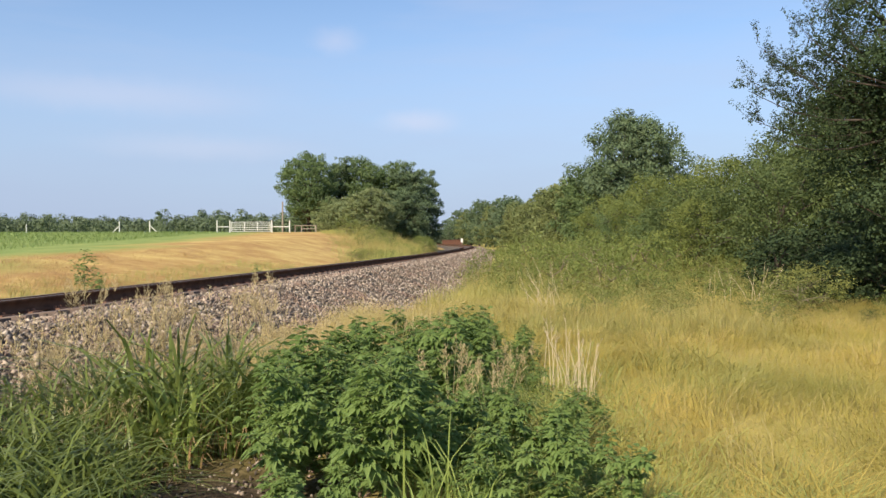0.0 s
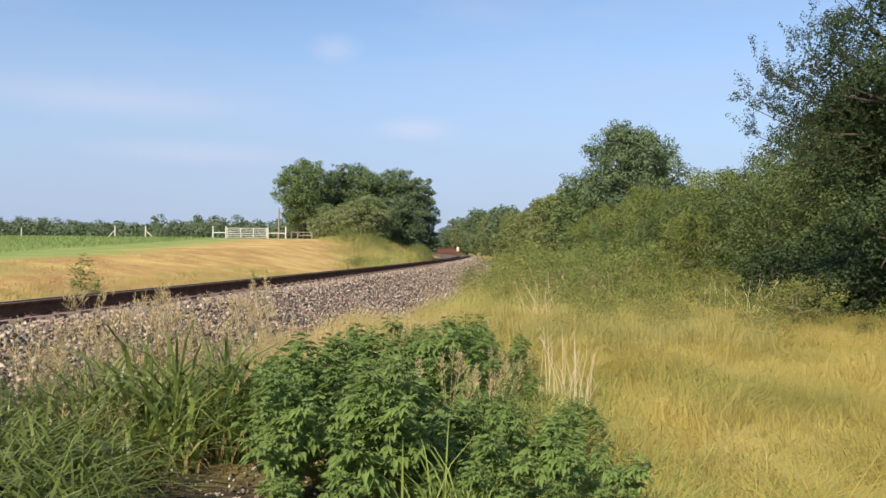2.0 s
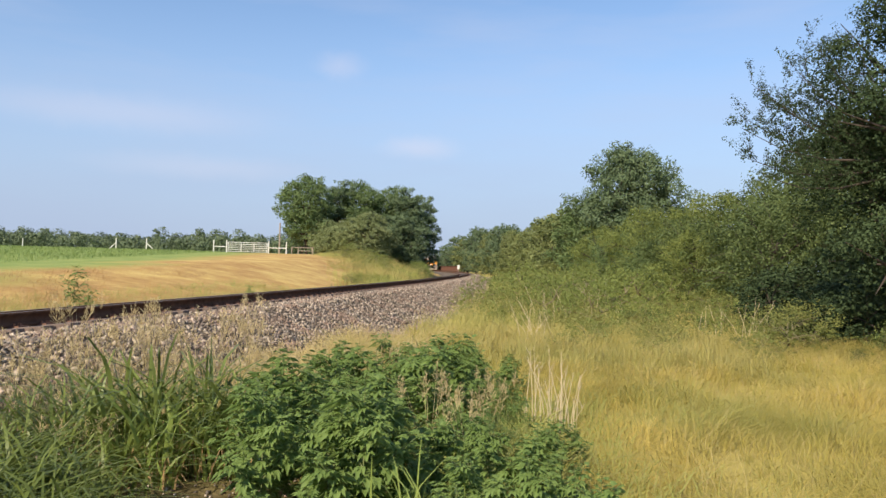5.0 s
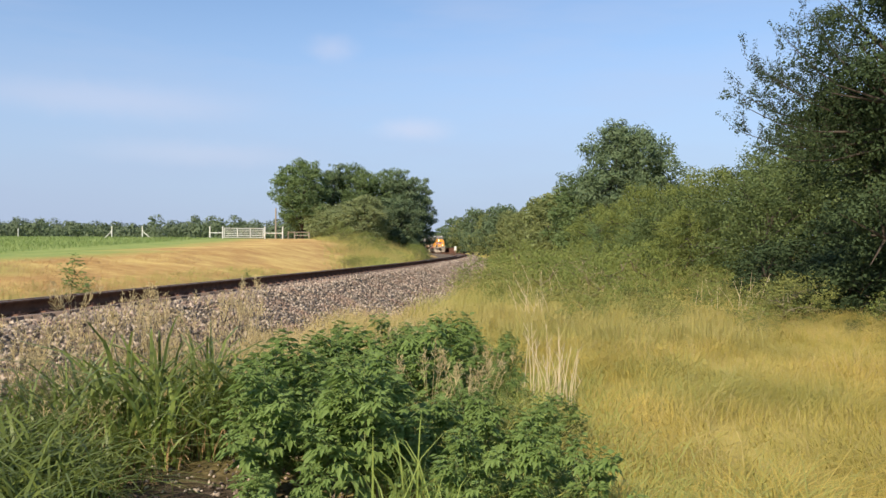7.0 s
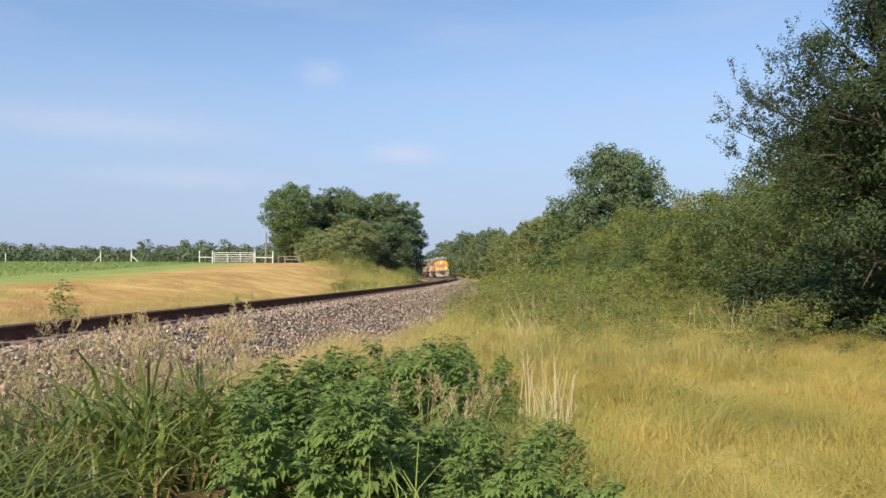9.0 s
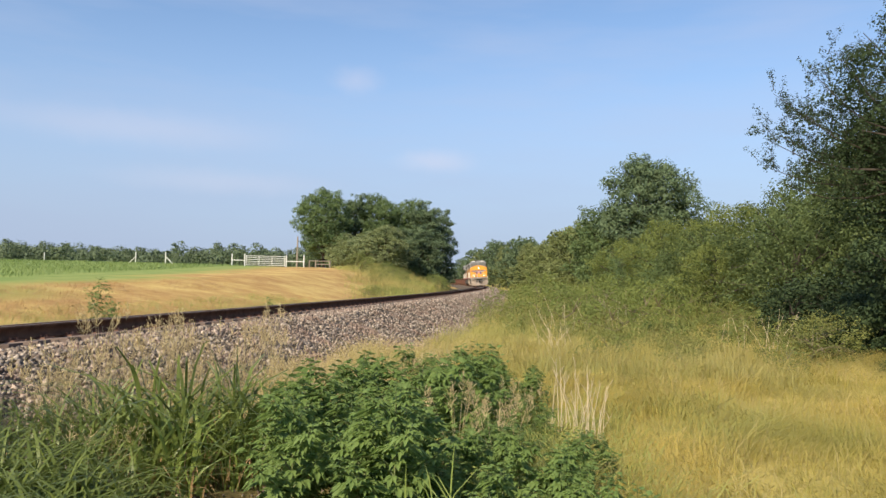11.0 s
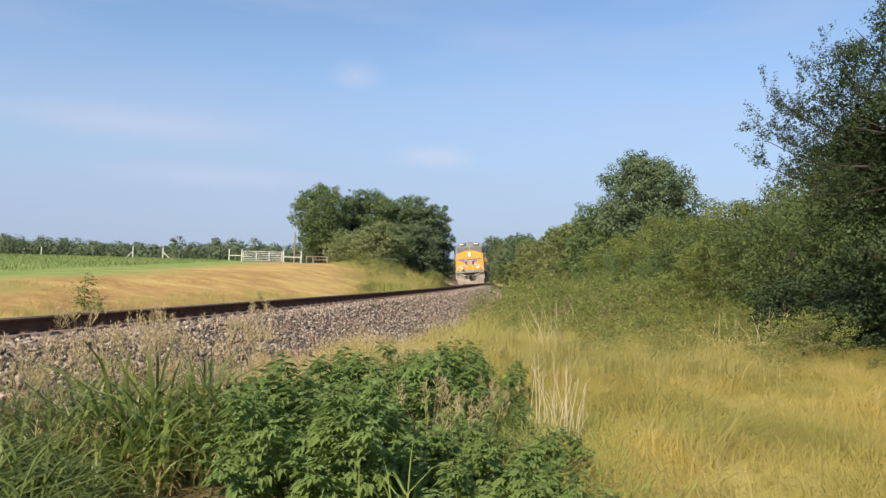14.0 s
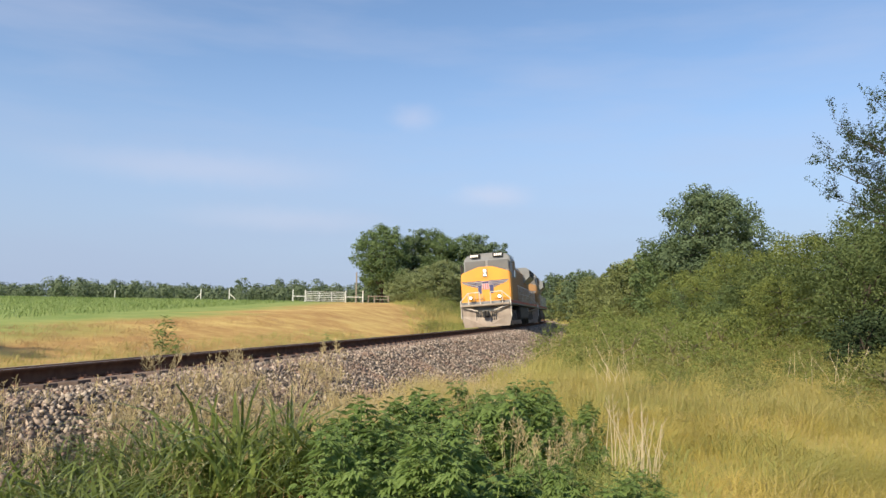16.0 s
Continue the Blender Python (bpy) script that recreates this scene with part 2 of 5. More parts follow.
def raw(name, verts, faces, mat, parent=None, label="", shade=False):
    """A mesh from arrays made by code: verts (n, 3) and faces (m, k), all of k corners."""
    verts, faces = np.asarray(verts, dtype=np.float32), np.asarray(faces, dtype=np.int32)
    me = bpy.data.meshes.new(name)
    k = faces.shape[1]
    me.vertices.add(len(verts))
    me.vertices.foreach_set("co", verts.ravel())
    me.loops.add(faces.size)
    me.loops.foreach_set("vertex_index", faces.ravel())
    me.polygons.add(len(faces))
    me.polygons.foreach_set("loop_start", np.arange(len(faces), dtype=np.int32) * k)
    me.polygons.foreach_set("loop_total", np.full(len(faces), k, dtype=np.int32))
    if shade:
        me.polygons.foreach_set("use_smooth", np.ones(len(faces), dtype=bool))
    me.update(calc_edges=True)
    me.materials.append(mat)
    ob = new(name, me)
    if parent:
        ob.parent = parent
    return tagged(ob, label)


def empty(name, m=None):
    ob = new(name)
    ob.empty_display_size = 0.2
    if m is not None:
        ob.matrix_basis = m
    return ob


def box(bm, x0, x1, y0, y1, z0, z1, bevel=0.0):
    r = bmesh.ops.create_cube(bm, size=1.0, matrix=Matrix.LocRotScale(((x0 + x1) / 2, (y0 + y1) / 2, (z0 + z1) / 2), None, (abs(x1 - x0), abs(y1 - y0), abs(z1 - z0))))
    if bevel:
        edges = list({e for v in r["verts"] for e in v.link_edges})
        bmesh.ops.bevel(bm, geom=edges, offset=bevel, segments=2, affect="EDGES", profile=0.6)
    return r["verts"]


def rod(bm, a, b, r, seg=8, r2=None):
    a, b = Vector(a), Vector(b)
    d = b - a
    m = Matrix.Translation((a + b) / 2) @ d.to_track_quat("Z", "Y").to_matrix().to_4x4()
    bmesh.ops.create_cone(bm, cap_ends=True, segments=seg, radius1=r, radius2=r if r2 is None else r2, depth=d.length, matrix=m)


def prism(bm, outline, y0, y1):
    """An outline of (x, z) drawn out along y."""
    a = [bm.verts.new((x, y0, z)) for x, z in outline]
    b = [bm.verts.new((x, y1, z)) for x, z in outline]
    bm.faces.new(a)
    bm.faces.new(b[::-1])
    for i in range(len(a)):
        j = (i + 1) % len(a)
        bm.faces.new((a[j], a[i], b[i], b[j]))
    bmesh.ops.recalc_face_normals(bm, faces=bm.faces)


def units(rng, n):
    v = rng.normal(size=(n, 3))
    return v / np.linalg.norm(v, axis=1)[:, None]


def leaves(rng, blobs, density, size, up=0.35, out=0.9):
    """Small pointed leaves, folded along the middle, in the outer part of each blob (x, y, z, rx, ry, rz)."""
    vs, fs, base = [], [], 0
    for bx, by, bz, rx, ry, rz in blobs:
        n = max(8, int(density * (rx * ry + ry * rz + rx * rz)))
        d = units(rng, n)
        r = 0.45 + 0.62 * rng.random(n) ** 0.6
        p = np.array((bx, by, bz)) + d * r[:, None] * np.array((rx, ry, rz))
        nrm = d * out + rng.normal(size=(n, 3)) * 0.27 + np.array((0, 0, up))
        nrm /= np.linalg.norm(nrm, axis=1)[:, None]
        a = np.cross(nrm, units(rng, n))
        a /= np.linalg.norm(a, axis=1)[:, None] + 1e-6
        b = np.cross(nrm, a)
        s = size * (0.6 + 0.8 * rng.random(n))[:, None]
        quad = np.stack((p - a * s * 0.55, p + b * s * 0.3 - nrm * s * 0.08, p + a * s * 0.55, p - b * s * 0.3 - nrm * s * 0.08), axis=1)
        vs.append(quad.reshape(-1, 3))
        fs.append(np.arange(n * 4).reshape(-1, 4) + base)
        base += n * 4
    return np.concatenate(vs), np.concatenate(fs)


def clusters(rng, blobs, n, q):
    """Smaller leaf clusters on the outside of each blob, most of them on its upper part."""
    out = []
    for bx, by, bz, rx, ry, rz in blobs:
        d = units(rng, n)
        d[:, 2] = np.where(rng.random(n) < 0.45, np.abs(d[:, 2]), d[:, 2])
        e, k = 0.68 + 0.42 * rng.random(n), q * (0.55 + 0.85 * rng.random(n))
        out += [(bx + d[i, 0] * rx * e[i], by + d[i, 1] * ry * e[i], bz + d[i, 2] * rz * e[i], rx * k[i], ry * k[i], rz * k[i] * 0.8) for i in range(n)]
    return out


def tube(path, radii, seg=6):
    """A tapering tube along a path."""
    vs, fs = [], []
    for i, p in enumerate(path):
        p = Vector(p)
        d = (Vector(path[min(i + 1, len(path) - 1)]) - Vector(path[max(i - 1, 0)])).normalized()
        q = d.to_track_quat("Z", "Y")
        for k in range(seg):
            w = q @ Vector((math.cos(k * math.tau / seg), math.sin(k * math.tau / seg), 0))
            vs.append(tuple(p + w * radii[i]))
    for i in range(len(path) - 1):
        for k in range(seg):
            j = (k + 1) % seg
            fs.append((i * seg + k, i * seg + j, (i + 1) * seg + j, (i + 1) * seg + k))
    return vs, fs


def join(pieces):
    vs, fs, base = [], [], 0
    for v, f in pieces:
        v, f = np.asarray(v, dtype=np.float32), np.asarray(f, dtype=np.int32)
        vs.append(v)
        fs.append(f + base)
        base += len(v)
    return np.concatenate(vs), np.concatenate(fs)


def blades(rng, roots, height, width, lean, droop=0.5, seg=3, wind=(0.25, 0.05), swirl=0.0):
    """Grass blades as bent tapering strips, one from each root."""
    roots = np.asarray(roots, dtype=np.float64)
    n = len(roots)
    h = height * (0.55 + 0.75 * rng.random(n))
    az = rng.random(n) * math.tau
    if swirl:
        # laid by the wind in patches: height and lean follow the place
        field = np.array([(noise.noise((x * 0.9, y * 0.6, 2.0)), noise.noise((x * 1.7, y * 1.1, 7.0))) for x, y in roots[:, :2]])
        az = az * (1 - swirl) + swirl * (field[:, 0] * 5.0 + 0.4)
        h = h * np.clip(0.95 + 1.1 * field[:, 1], 0.35, 1.7)
    ln = lean * (0.3 + rng.random(n))
    dirs = np.stack((np.cos(az) * ln + wind[0] * lean, np.sin(az) * ln + wind[1] * lean, np.zeros(n)), axis=1)
    side = np.stack((-np.sin(az + rng.normal(size=n)), np.cos(az + rng.normal(size=n)), np.zeros(n)), axis=1)
    side /= np.linalg.norm(side, axis=1)[:, None]
    w = width * (0.6 + 0.7 * rng.random(n))
    rows = []
    for i in range(seg + 1):
        s = i / seg
        c = roots + dirs * (h * s * s)[:, None]
        c[:, 2] += h * (s - droop * (ln / (0.3 + ln)) * s * s * s)
        ww = (w * (1 - s) ** 0.7 * (0.55 + 0.9 * s if s < 0.5 else 1.0))[:, None] * 0.5 + 0.0006
        rows.append(c - side * ww)
        rows.append(c + side * ww)
    v = np.stack(rows, axis=1)
    k = 2 * (seg + 1)
    f = np.concatenate([np.array((2 * i, 2 * i + 1, 2 * i + 3, 2 * i + 2))[None] + (np.arange(n) * k)[:, None] for i in range(seg)])
    return v.reshape(-1, 3), f


# ---- ground ----
def ground():
    us = sorted({*np.round(np.arange(-6, 14.01, 0.5), 3), *np.round(np.arange(-4, 4.01, 0.25), 3), *range(-60, 61, 3), *range(-200, 201, 20), -3000, -1500, -800, -400, 400, 800, 1500, 3000, -1.85, 1.85})
    ys = sorted({*np.round(np.arange(-6, 40, 1.0), 3), *range(-60, 321, 5), *range(320, 700, 40), -2500, -1000, -400, -150, 900, 1400, 2200, 3500})
    vs = [(track_x(y) + u, y, land_z(track_x(y) + u, y)) for y in ys for u in us]
    n = len(us)
    fs = [(j * n + i, j * n + i + 1, (j + 1) * n + i + 1, (j + 1) * n + i) for j in range(len(ys) - 1) for i in range(n - 1)]
    m = bpy.data.materials.new("ground_cover")
    ob = raw("ground", vs, fs, m, shade=True)
    tagged(ob, "grassy farmland with a mown tan verge, green field and bare soil", "ground", kind="structure")
    cover = ob.data.color_attributes.new("cover", "FLOAT_COLOR", "POINT")
    data = []
    for y in ys:
        for u in us:
            x = track_x(y) + u
            edge = 9.0 + 0.21 * max(0, min(y, 110) - 18) + 1.2 * noise.noise((x * 0.1, y * 0.1, 0))
            tan = smooth(-3.6, -4.6, u) * (1 - smooth(edge, edge + 1.5, -u)) if u < 0 else 0
            green = smooth(edge, edge + 2.0, -u) if u < 0 else 0
            bed = 1 - smooth(3.7, 4.5, abs(u))
            shaded_dirt = smooth(2.1, 0.7, math.hypot(x + 1.65, (y - 4.6) * 0.9))
            data += (tan, green, bed, shaded_dirt)
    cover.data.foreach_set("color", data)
    m.use_nodes = True
    nt = m.node_tree
    nn, l = nt.nodes, nt.links
    bs = nn["Principled BSDF"]
    bs.inputs["Roughness"].default_value = 0.95
    bs.inputs["Specular IOR Level"].default_value = 0.1
    at = nn.new("ShaderNodeAttribute")
    at.attribute_name = "cover"
    sep = nn.new("ShaderNodeSeparateColor")
    l.new(at.outputs["Color"], sep.inputs["Color"])
    co = nn.new("ShaderNodeTexCoord")

    def tone(c1, c2, scale, stretch=(1, 1, 1)):
        mp = nn.new("ShaderNodeMapping")
        mp.inputs["Scale"].default_value = stretch
        nz = nn.new("ShaderNodeTexNoise")
        nz.inputs["Scale"].default_value, nz.inputs["Detail"].default_value, nz.inputs["Roughness"].default_value = scale, 8, 0.65
        mr = nn.new("ShaderNodeMapRange")
        mr.inputs["From Min"].default_value, mr.inputs["From Max"].default_value = 0.35, 0.65
        mx = nn.new("ShaderNodeMix")
        mx.data_type = "RGBA"
        mx.inputs["A"].default_value, mx.inputs["B"].default_value = (*c1, 1), (*c2, 1)
        l.new(co.outputs["Object"], mp.inputs["Vector"])
        l.new(mp.outputs["Vector"], nz.inputs["Vector"])
        l.new(nz.outputs["Fac"], mr.inputs["Value"])
        l.new(mr.outputs["Result"], mx.inputs["Factor"])
        return mx.outputs["Result"]

    def over(a, b, f):
        mx = nn.new("ShaderNodeMix")
        mx.data_type = "RGBA"
        l.new(a, mx.inputs["A"])
        l.new(b, mx.inputs["B"])
        l.new(f, mx.inputs["Factor"])
        return mx.outputs["Result"]

    c = tone((0.32, 0.27, 0.075), (0.50, 0.41, 0.14), 0.7)
    dry = tone((0.60, 0.45, 0.17), (0.42, 0.27, 0.105), 0.8, (0.6, 0.8, 1))
    patch = nn.new("ShaderNodeMapRange")
    patch.inputs["From Min"].default_value, patch.inputs["From Max"].default_value, patch.inputs["To Max"].default_value = 0.43, 0.58, 0.85
    mottle = nn.new("ShaderNodeTexNoise")
    mottle.inputs["Scale"].default_value, mottle.inputs["Detail"].default_value, mottle.inputs["Roughness"].default_value = 0.26, 9, 0.7
    l.new(co.outputs["Object"], mottle.inputs["Vector"])
    l.new(mottle.outputs["Fac"], patch.inputs["Value"])
    dry = over(dry, tone((0.30, 0.165, 0.065), (0.44, 0.27, 0.11), 2.2), patch.outputs["Result"])
    c = over(c, dry, sep.outputs[0])
    c = over(c, tone((0.17, 0.25, 0.07), (0.29, 0.33, 0.11), 0.5), sep.outputs[1])
    c = over(c, tone((0.06, 0.05, 0.042), (0.22, 0.18, 0.145), 13.0), sep.outputs[2])
    # bare brown soil, with the shadow between the clumps mixed into its tone
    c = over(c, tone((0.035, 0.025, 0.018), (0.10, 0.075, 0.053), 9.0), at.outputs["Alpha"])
    l.new(c, bs.inputs["Base Color"])
    bn = nn.new("ShaderNodeTexNoise")
    bn.inputs["Scale"].default_value, bn.inputs["Detail"].default_value = 14, 6
    l.new(co.outputs["Object"], bn.inputs["Vector"])
    bp = nn.new("ShaderNodeBump")
    bp.inputs["Strength"].default_value, bp.inputs["Distance"].default_value = 0.8, 0.05
    l.new(bn.outputs["Fac"], bp.inputs["Height"])
    l.new(bp.outputs["Normal"], bs.inputs["Normal"])
    return ob


land = ground()


# ---- railway track ----
def railway():
    track = tagged(empty("railway_track"), "single curved railway track with rusty rails on wooden ties", "railway track", kind="structure")
    profile = [(-0.07, 0), (0.07, 0), (0.07, 0.012), (0.012, 0.035), (0.009, 0.125), (0.036, 0.14), (0.036, 0.165), (0.026, 0.172), (-0.026, 0.172), (-0.036, 0.165), (-0.036, 0.14), (-0.009, 0.125), (-0.012, 0.035), (-0.07, 0.012)]
    ys = [-45 + 2.5 * i for i in range(150)]
    for gauge in (-0.755, 0.755):
        vs, fs = [], []
        k = len(profile)
        for y in ys:
            s = track_slope(y)
            d = Vector((s, 1, 0)).normalized()
            r = Vector((d.y, -d.x, 0))
            c = Vector((track_x(y), y, RAIL_TOP - 0.172 + CANT * gauge)) + r * gauge
            vs += [tuple(c + r * a + Vector((0, 0, b))) for a, b in profile]
        for i in range(len(ys) - 1):
            for j in range(k):
                fs.append((i * k + j, i * k + (j + 1) % k, (i + 1) * k + (j + 1) % k, (i + 1) * k + j))
        ob = raw("rail", vs, fs, M_RAIL, track, "long rust-brown steel rail with a polished head")
        ob.data.materials.append(M_RAILHEAD)
        idx = np.zeros(len(fs), dtype=np.int32)
        idx[np.arange(len(fs)) % k == 7] = 1
        ob.data.polygons.foreach_set("material_index", idx)
    bm = bmesh.new()
    box(bm, -1.3, 1.3, -0.115, 0.115, -0.17, 0, 0.012)
    first = part("tie", bm, M_TIE, track)
    bm = bmesh.new()
    for gauge in (-0.755, 0.755):
        box(bm, gauge - 0.19, gauge + 0.19, -0.09, 0.09, 0.0, 0.018)
        for side in (-0.1, 0.1):
            for y in (-0.055, 0.055):
                box(bm, gauge + side - 0.017, gauge + side + 0.017, y - 0.015, y + 0.015, 0.018, 0.05)
    plate = part("tie_plate", bm, M_PLATE, track)
    rng = random.Random(4)
    y, i = -14.0, 0
    while y < 135:
        d = math.degrees(math.atan(track_slope(y)))
        m = pose(track_x(y) + rng.uniform(-0.03, 0.03), y, RAIL_TOP - 0.19, 0, -CANT_DEG, -d + rng.uniform(-1, 1))
        p = pose(track_x(y), y, RAIL_TOP - 0.19, 0, -CANT_DEG, -d)
        if i:
            t, q = first.copy(), plate.copy()
            scene.collection.objects.link(t)
            scene.collection.objects.link(q)
        else:
            t, q = first, plate
        t.matrix_basis, q.matrix_basis = m, p
        y += 0.53
        i += 1
    bm = bmesh.new()
    while y < 300:
        d = math.degrees(math.atan(track_slope(y)))
        v = box(bm, -1.3, 1.3, -0.115, 0.115, -0.17, 0)
        bmesh.ops.transform(bm, verts=v, matrix=pose(track_x(y), y, RAIL_TOP - 0.19, 0, -CANT_DEG, -d))
        y += 0.53
    tagged(part("far_ties", bm, M_TIE, track), "distant wooden ties under the rails", kind="stuff")
    return track


track = railway()


def ballast():
    """Crushed stone on the bed: loose pieces near by, joined stones along the rest."""
    rng = np.random.default_rng(11)
    rock_v = np.array([(1, 0, 0), (-1, 0, 0), (0, 1, 0), (0, -1, 0), (0, 0, 1), (0, 0, -1)]) * 1.1
    rock_f = np.array([(0, 2, 4), (2, 1, 4), (1, 3, 4), (3, 0, 4), (2, 0, 5), (1, 2, 5), (3, 1, 5), (0, 3, 5)])

    def turns(n):
        """Random turns as matrices."""
        q = rng.normal(size=(n, 4))
        q /= np.linalg.norm(q, axis=1)[:, None]
        w, x, y, z = q.T
        return np.stack((1 - 2 * (y * y + z * z), 2 * (x * y - z * w), 2 * (x * z + y * w), 2 * (x * y + z * w), 1 - 2 * (x * x + z * z), 2 * (y * z - x * w), 2 * (x * z - y * w), 2 * (y * z + x * w), 1 - 2 * (x * x + y * y)), axis=1).reshape(n, 3, 3)

    def scatter(n, y0, y1, u0, u1, size):
        y = y0 + (y1 - y0) * rng.random(n) ** 1.25
        u = u0 + (u1 - u0) * rng.random(n)
        x = np.array([track_x(v) for v in y]) + u
        z = np.array([land_z(a, b) for a, b in zip(x, y)])
        s = size * (0.55 + 0.8 * rng.random(n))
        shape = (rock_v[None] * (0.6 + 0.7 * rng.random((n, 6, 1))) + rng.normal(size=(n, 6, 3)) * 0.22) * np.stack((0.8 + 0.6 * rng.random(n), 0.7 + 0.5 * rng.random(n), 0.5 + 0.4 * rng.random(n)), axis=1)[:, None]
        v = np.einsum("nij,nkj->nki", turns(n), shape) * s[:, None, None] * 0.5
        v += np.stack((x, y, z + s * 0.12), axis=1)[:, None]
        return v.reshape(-1, 3), (rock_f[None] + (np.arange(n) * 6)[:, None, None]).reshape(-1, 3)

    bits = [scatter(19000, 4.0, 19, 1.3, 4.3, 0.058), scatter(17000, 18, 55, 1.2, 4.6, 0.07), scatter(1500, 5, 30, -0.65, 0.65, 0.06), scatter(8000, 50, 130, 1.2, 4.6, 0.12), scatter(900, 3.9, 6.5, 4.0, 6.3, 0.035)]
    v, f = join(bits)
    tagged(raw("ballast", v, f, M_STONE, None), "grey and pinkish crushed stone track ballast", "ballast", kind="stuff")
    kinds = []
    for i in range(6):
        v = (rock_v * (0.6 + 0.6 * rng.random((6, 1))) + rng.normal(size=(6, 3)) * 0.2) * np.array((1.1, 0.9, 0.65)) * 0.032
        kinds.append(raw("ballast_stone", v, rock_f, M_STONE_ONE, track))
    for i in range(300):
        y, u = rng.uniform(5.5, 12), rng.uniform(1.0, 3.3)
        x = track_x(y) + u
        ob = kinds[i] if i < 6 else kinds[i % 6].copy()
        if i >= 6:
            scene.collection.objects.link(ob)
        ob.matrix_basis = pose(x, y, land_z(x, y) + 0.03, rng.uniform(-60, 60), rng.uniform(-60, 60), rng.uniform(0, 360))


# ---- trees and shrubs ----
def tree(name, seed, height, spread, mat, leaf, density, label, low=0.25, clumps=26, lean=0.0, category="tree", squash=0.8, sprays=(), fine=12):
    """A tapered trunk, limbs that reach into the clumps, and a crown of leaf clumps with gaps."""
    rng = np.random.default_rng(seed)
    th = tagged(empty(name), label, category, {"tree": "trees along the railway"}.get(category, name.replace("_", " ") + " stand"))
    pieces = []
    trunk_top = height * 0.62
    path = [(0.12 * math.sin(i * 1.7 + seed) * i * 0.4 + lean * i / 5, 0.1 * math.cos(i * 2.1 + seed) * i * 0.4, trunk_top * i / 5 - (0.2 if i == 0 else 0)) for i in range(6)]
    r0 = 0.028 * height
    pieces.append(tube(path, [r0 * (1.25 if i == 0 else 1 - 0.14 * i) for i in range(6)], 8))
    blobs = []
    for i in range(clumps):
        a = i * 2.399 + rng.uniform(-0.4, 0.4)
        s = (i + 0.5) / clumps
        zc = height * (low + (0.9 - low) * s)
        rr = spread * math.sqrt(max(0.05, 1 - (2 * (s - 0.42)) ** 2 * 0.8)) * rng.uniform(0.35, 0.88)
        b = spread * rng.uniform(0.26, 0.44)
        c = (math.cos(a) * rr + lean * s, math.sin(a) * rr, zc)
        blobs.append((*c, b, b, b * squash * rng.uniform(0.8, 1.1)))
        if i % 2 == 0:
            root = Vector(path[min(5, 1 + int(4 * s))])
            tip = Vector(c)
            mid = root.lerp(tip, 0.5) + Vector((0, 0, 0.04 * height))
            pieces.append(tube([root, mid, tip], [r0 * 0.45, r0 * 0.3, r0 * 0.08], 5))
            for k in range(3):
                e = tip + Vector(units(rng, 1)[0]) * b * 1.1
                pieces.append(tube([mid.lerp(tip, 0.5), e], [r0 * 0.16, r0 * 0.03], 4))
    small, wisps = [], []
    for sx, sy, sz in sprays:
        tip, root = Vector((sx, sy, sz)), Vector(path[4])
        mid = root.lerp(tip, 0.6) - Vector((0, 0, 0.045 * height))
        line = [root, root.lerp(mid, 0.6), mid, mid.lerp(tip, 0.5) - Vector((0, 0, 0.12)), tip]
        pieces.append(tube(line, [r0 * 0.2, r0 * 0.15, r0 * 0.09, r0 * 0.05, r0 * 0.02], 5))
        for k in range(17):
            p = (line[1].lerp(mid, k / 6) if k < 6 else mid.lerp(tip, (k - 5) / 11)) + Vector(units(rng, 1)[0]) * 0.16
            q = rng.uniform(0.09, 0.24) * (1.3 - k / 18)
            for j in range(2):
                e = p + Vector((rng.uniform(-0.4, 0.12), rng.uniform(-0.2, 0.2), rng.uniform(0.05, 0.45)))
                pieces.append(tube([p, e], [r0 * 0.025, r0 * 0.008], 3))
                for w in (0.35, 0.7, 1.0):
                    c = p.lerp(e, w)
                    wisps.append((c.x, c.y, c.z, 0.07, 0.07, 0.09))
            wisps.append((p.x, p.y, p.z, q, q, q * 1.1))
    for bx, by, bz, rx, ry, rz in blobs:
        for k in range(4):
            d = units(rng, 1)[0]
            q = rng.uniform(0.16, 0.45)
            e = rng.uniform(0.85, 1.3)
            small.append((bx + d[0] * rx * e, by + d[1] * ry * e, bz + abs(d[2]) * rz * e, rx * q, ry * q, rz * q))
    v, f = join(pieces)
    raw("trunk", v, f, M_BARK if height > 2 else M_TWIG, th, shade=True)
    crown = [leaves(rng, [(x, y, z, a * 0.78, b * 0.78, c * 0.78) for x, y, z, a, b, c in blobs], density * 0.5, leaf), leaves(rng, clusters(rng, blobs, fine, 0.34 if fine > 8 else 0.4) + small, density, leaf)]
    if wisps:
        crown.append(leaves(rng, wisps, density * 1.7, leaf * 0.6))
    v, f = join(crown)
    raw("crown", v, f, mat, th)
    return th


def put(ob, x, y, turn=0, size=1.0, tall=1.0, sink=0.05, first=False, label=""):
    m = pose(x, y, land_z(x, y) - sink, 0, 0, turn) @ Matrix.Diagonal((size, size, size * tall, 1))
    if first:
        ob.matrix_basis = m
        return ob
    return tagged(copy_thing(ob, m), label)


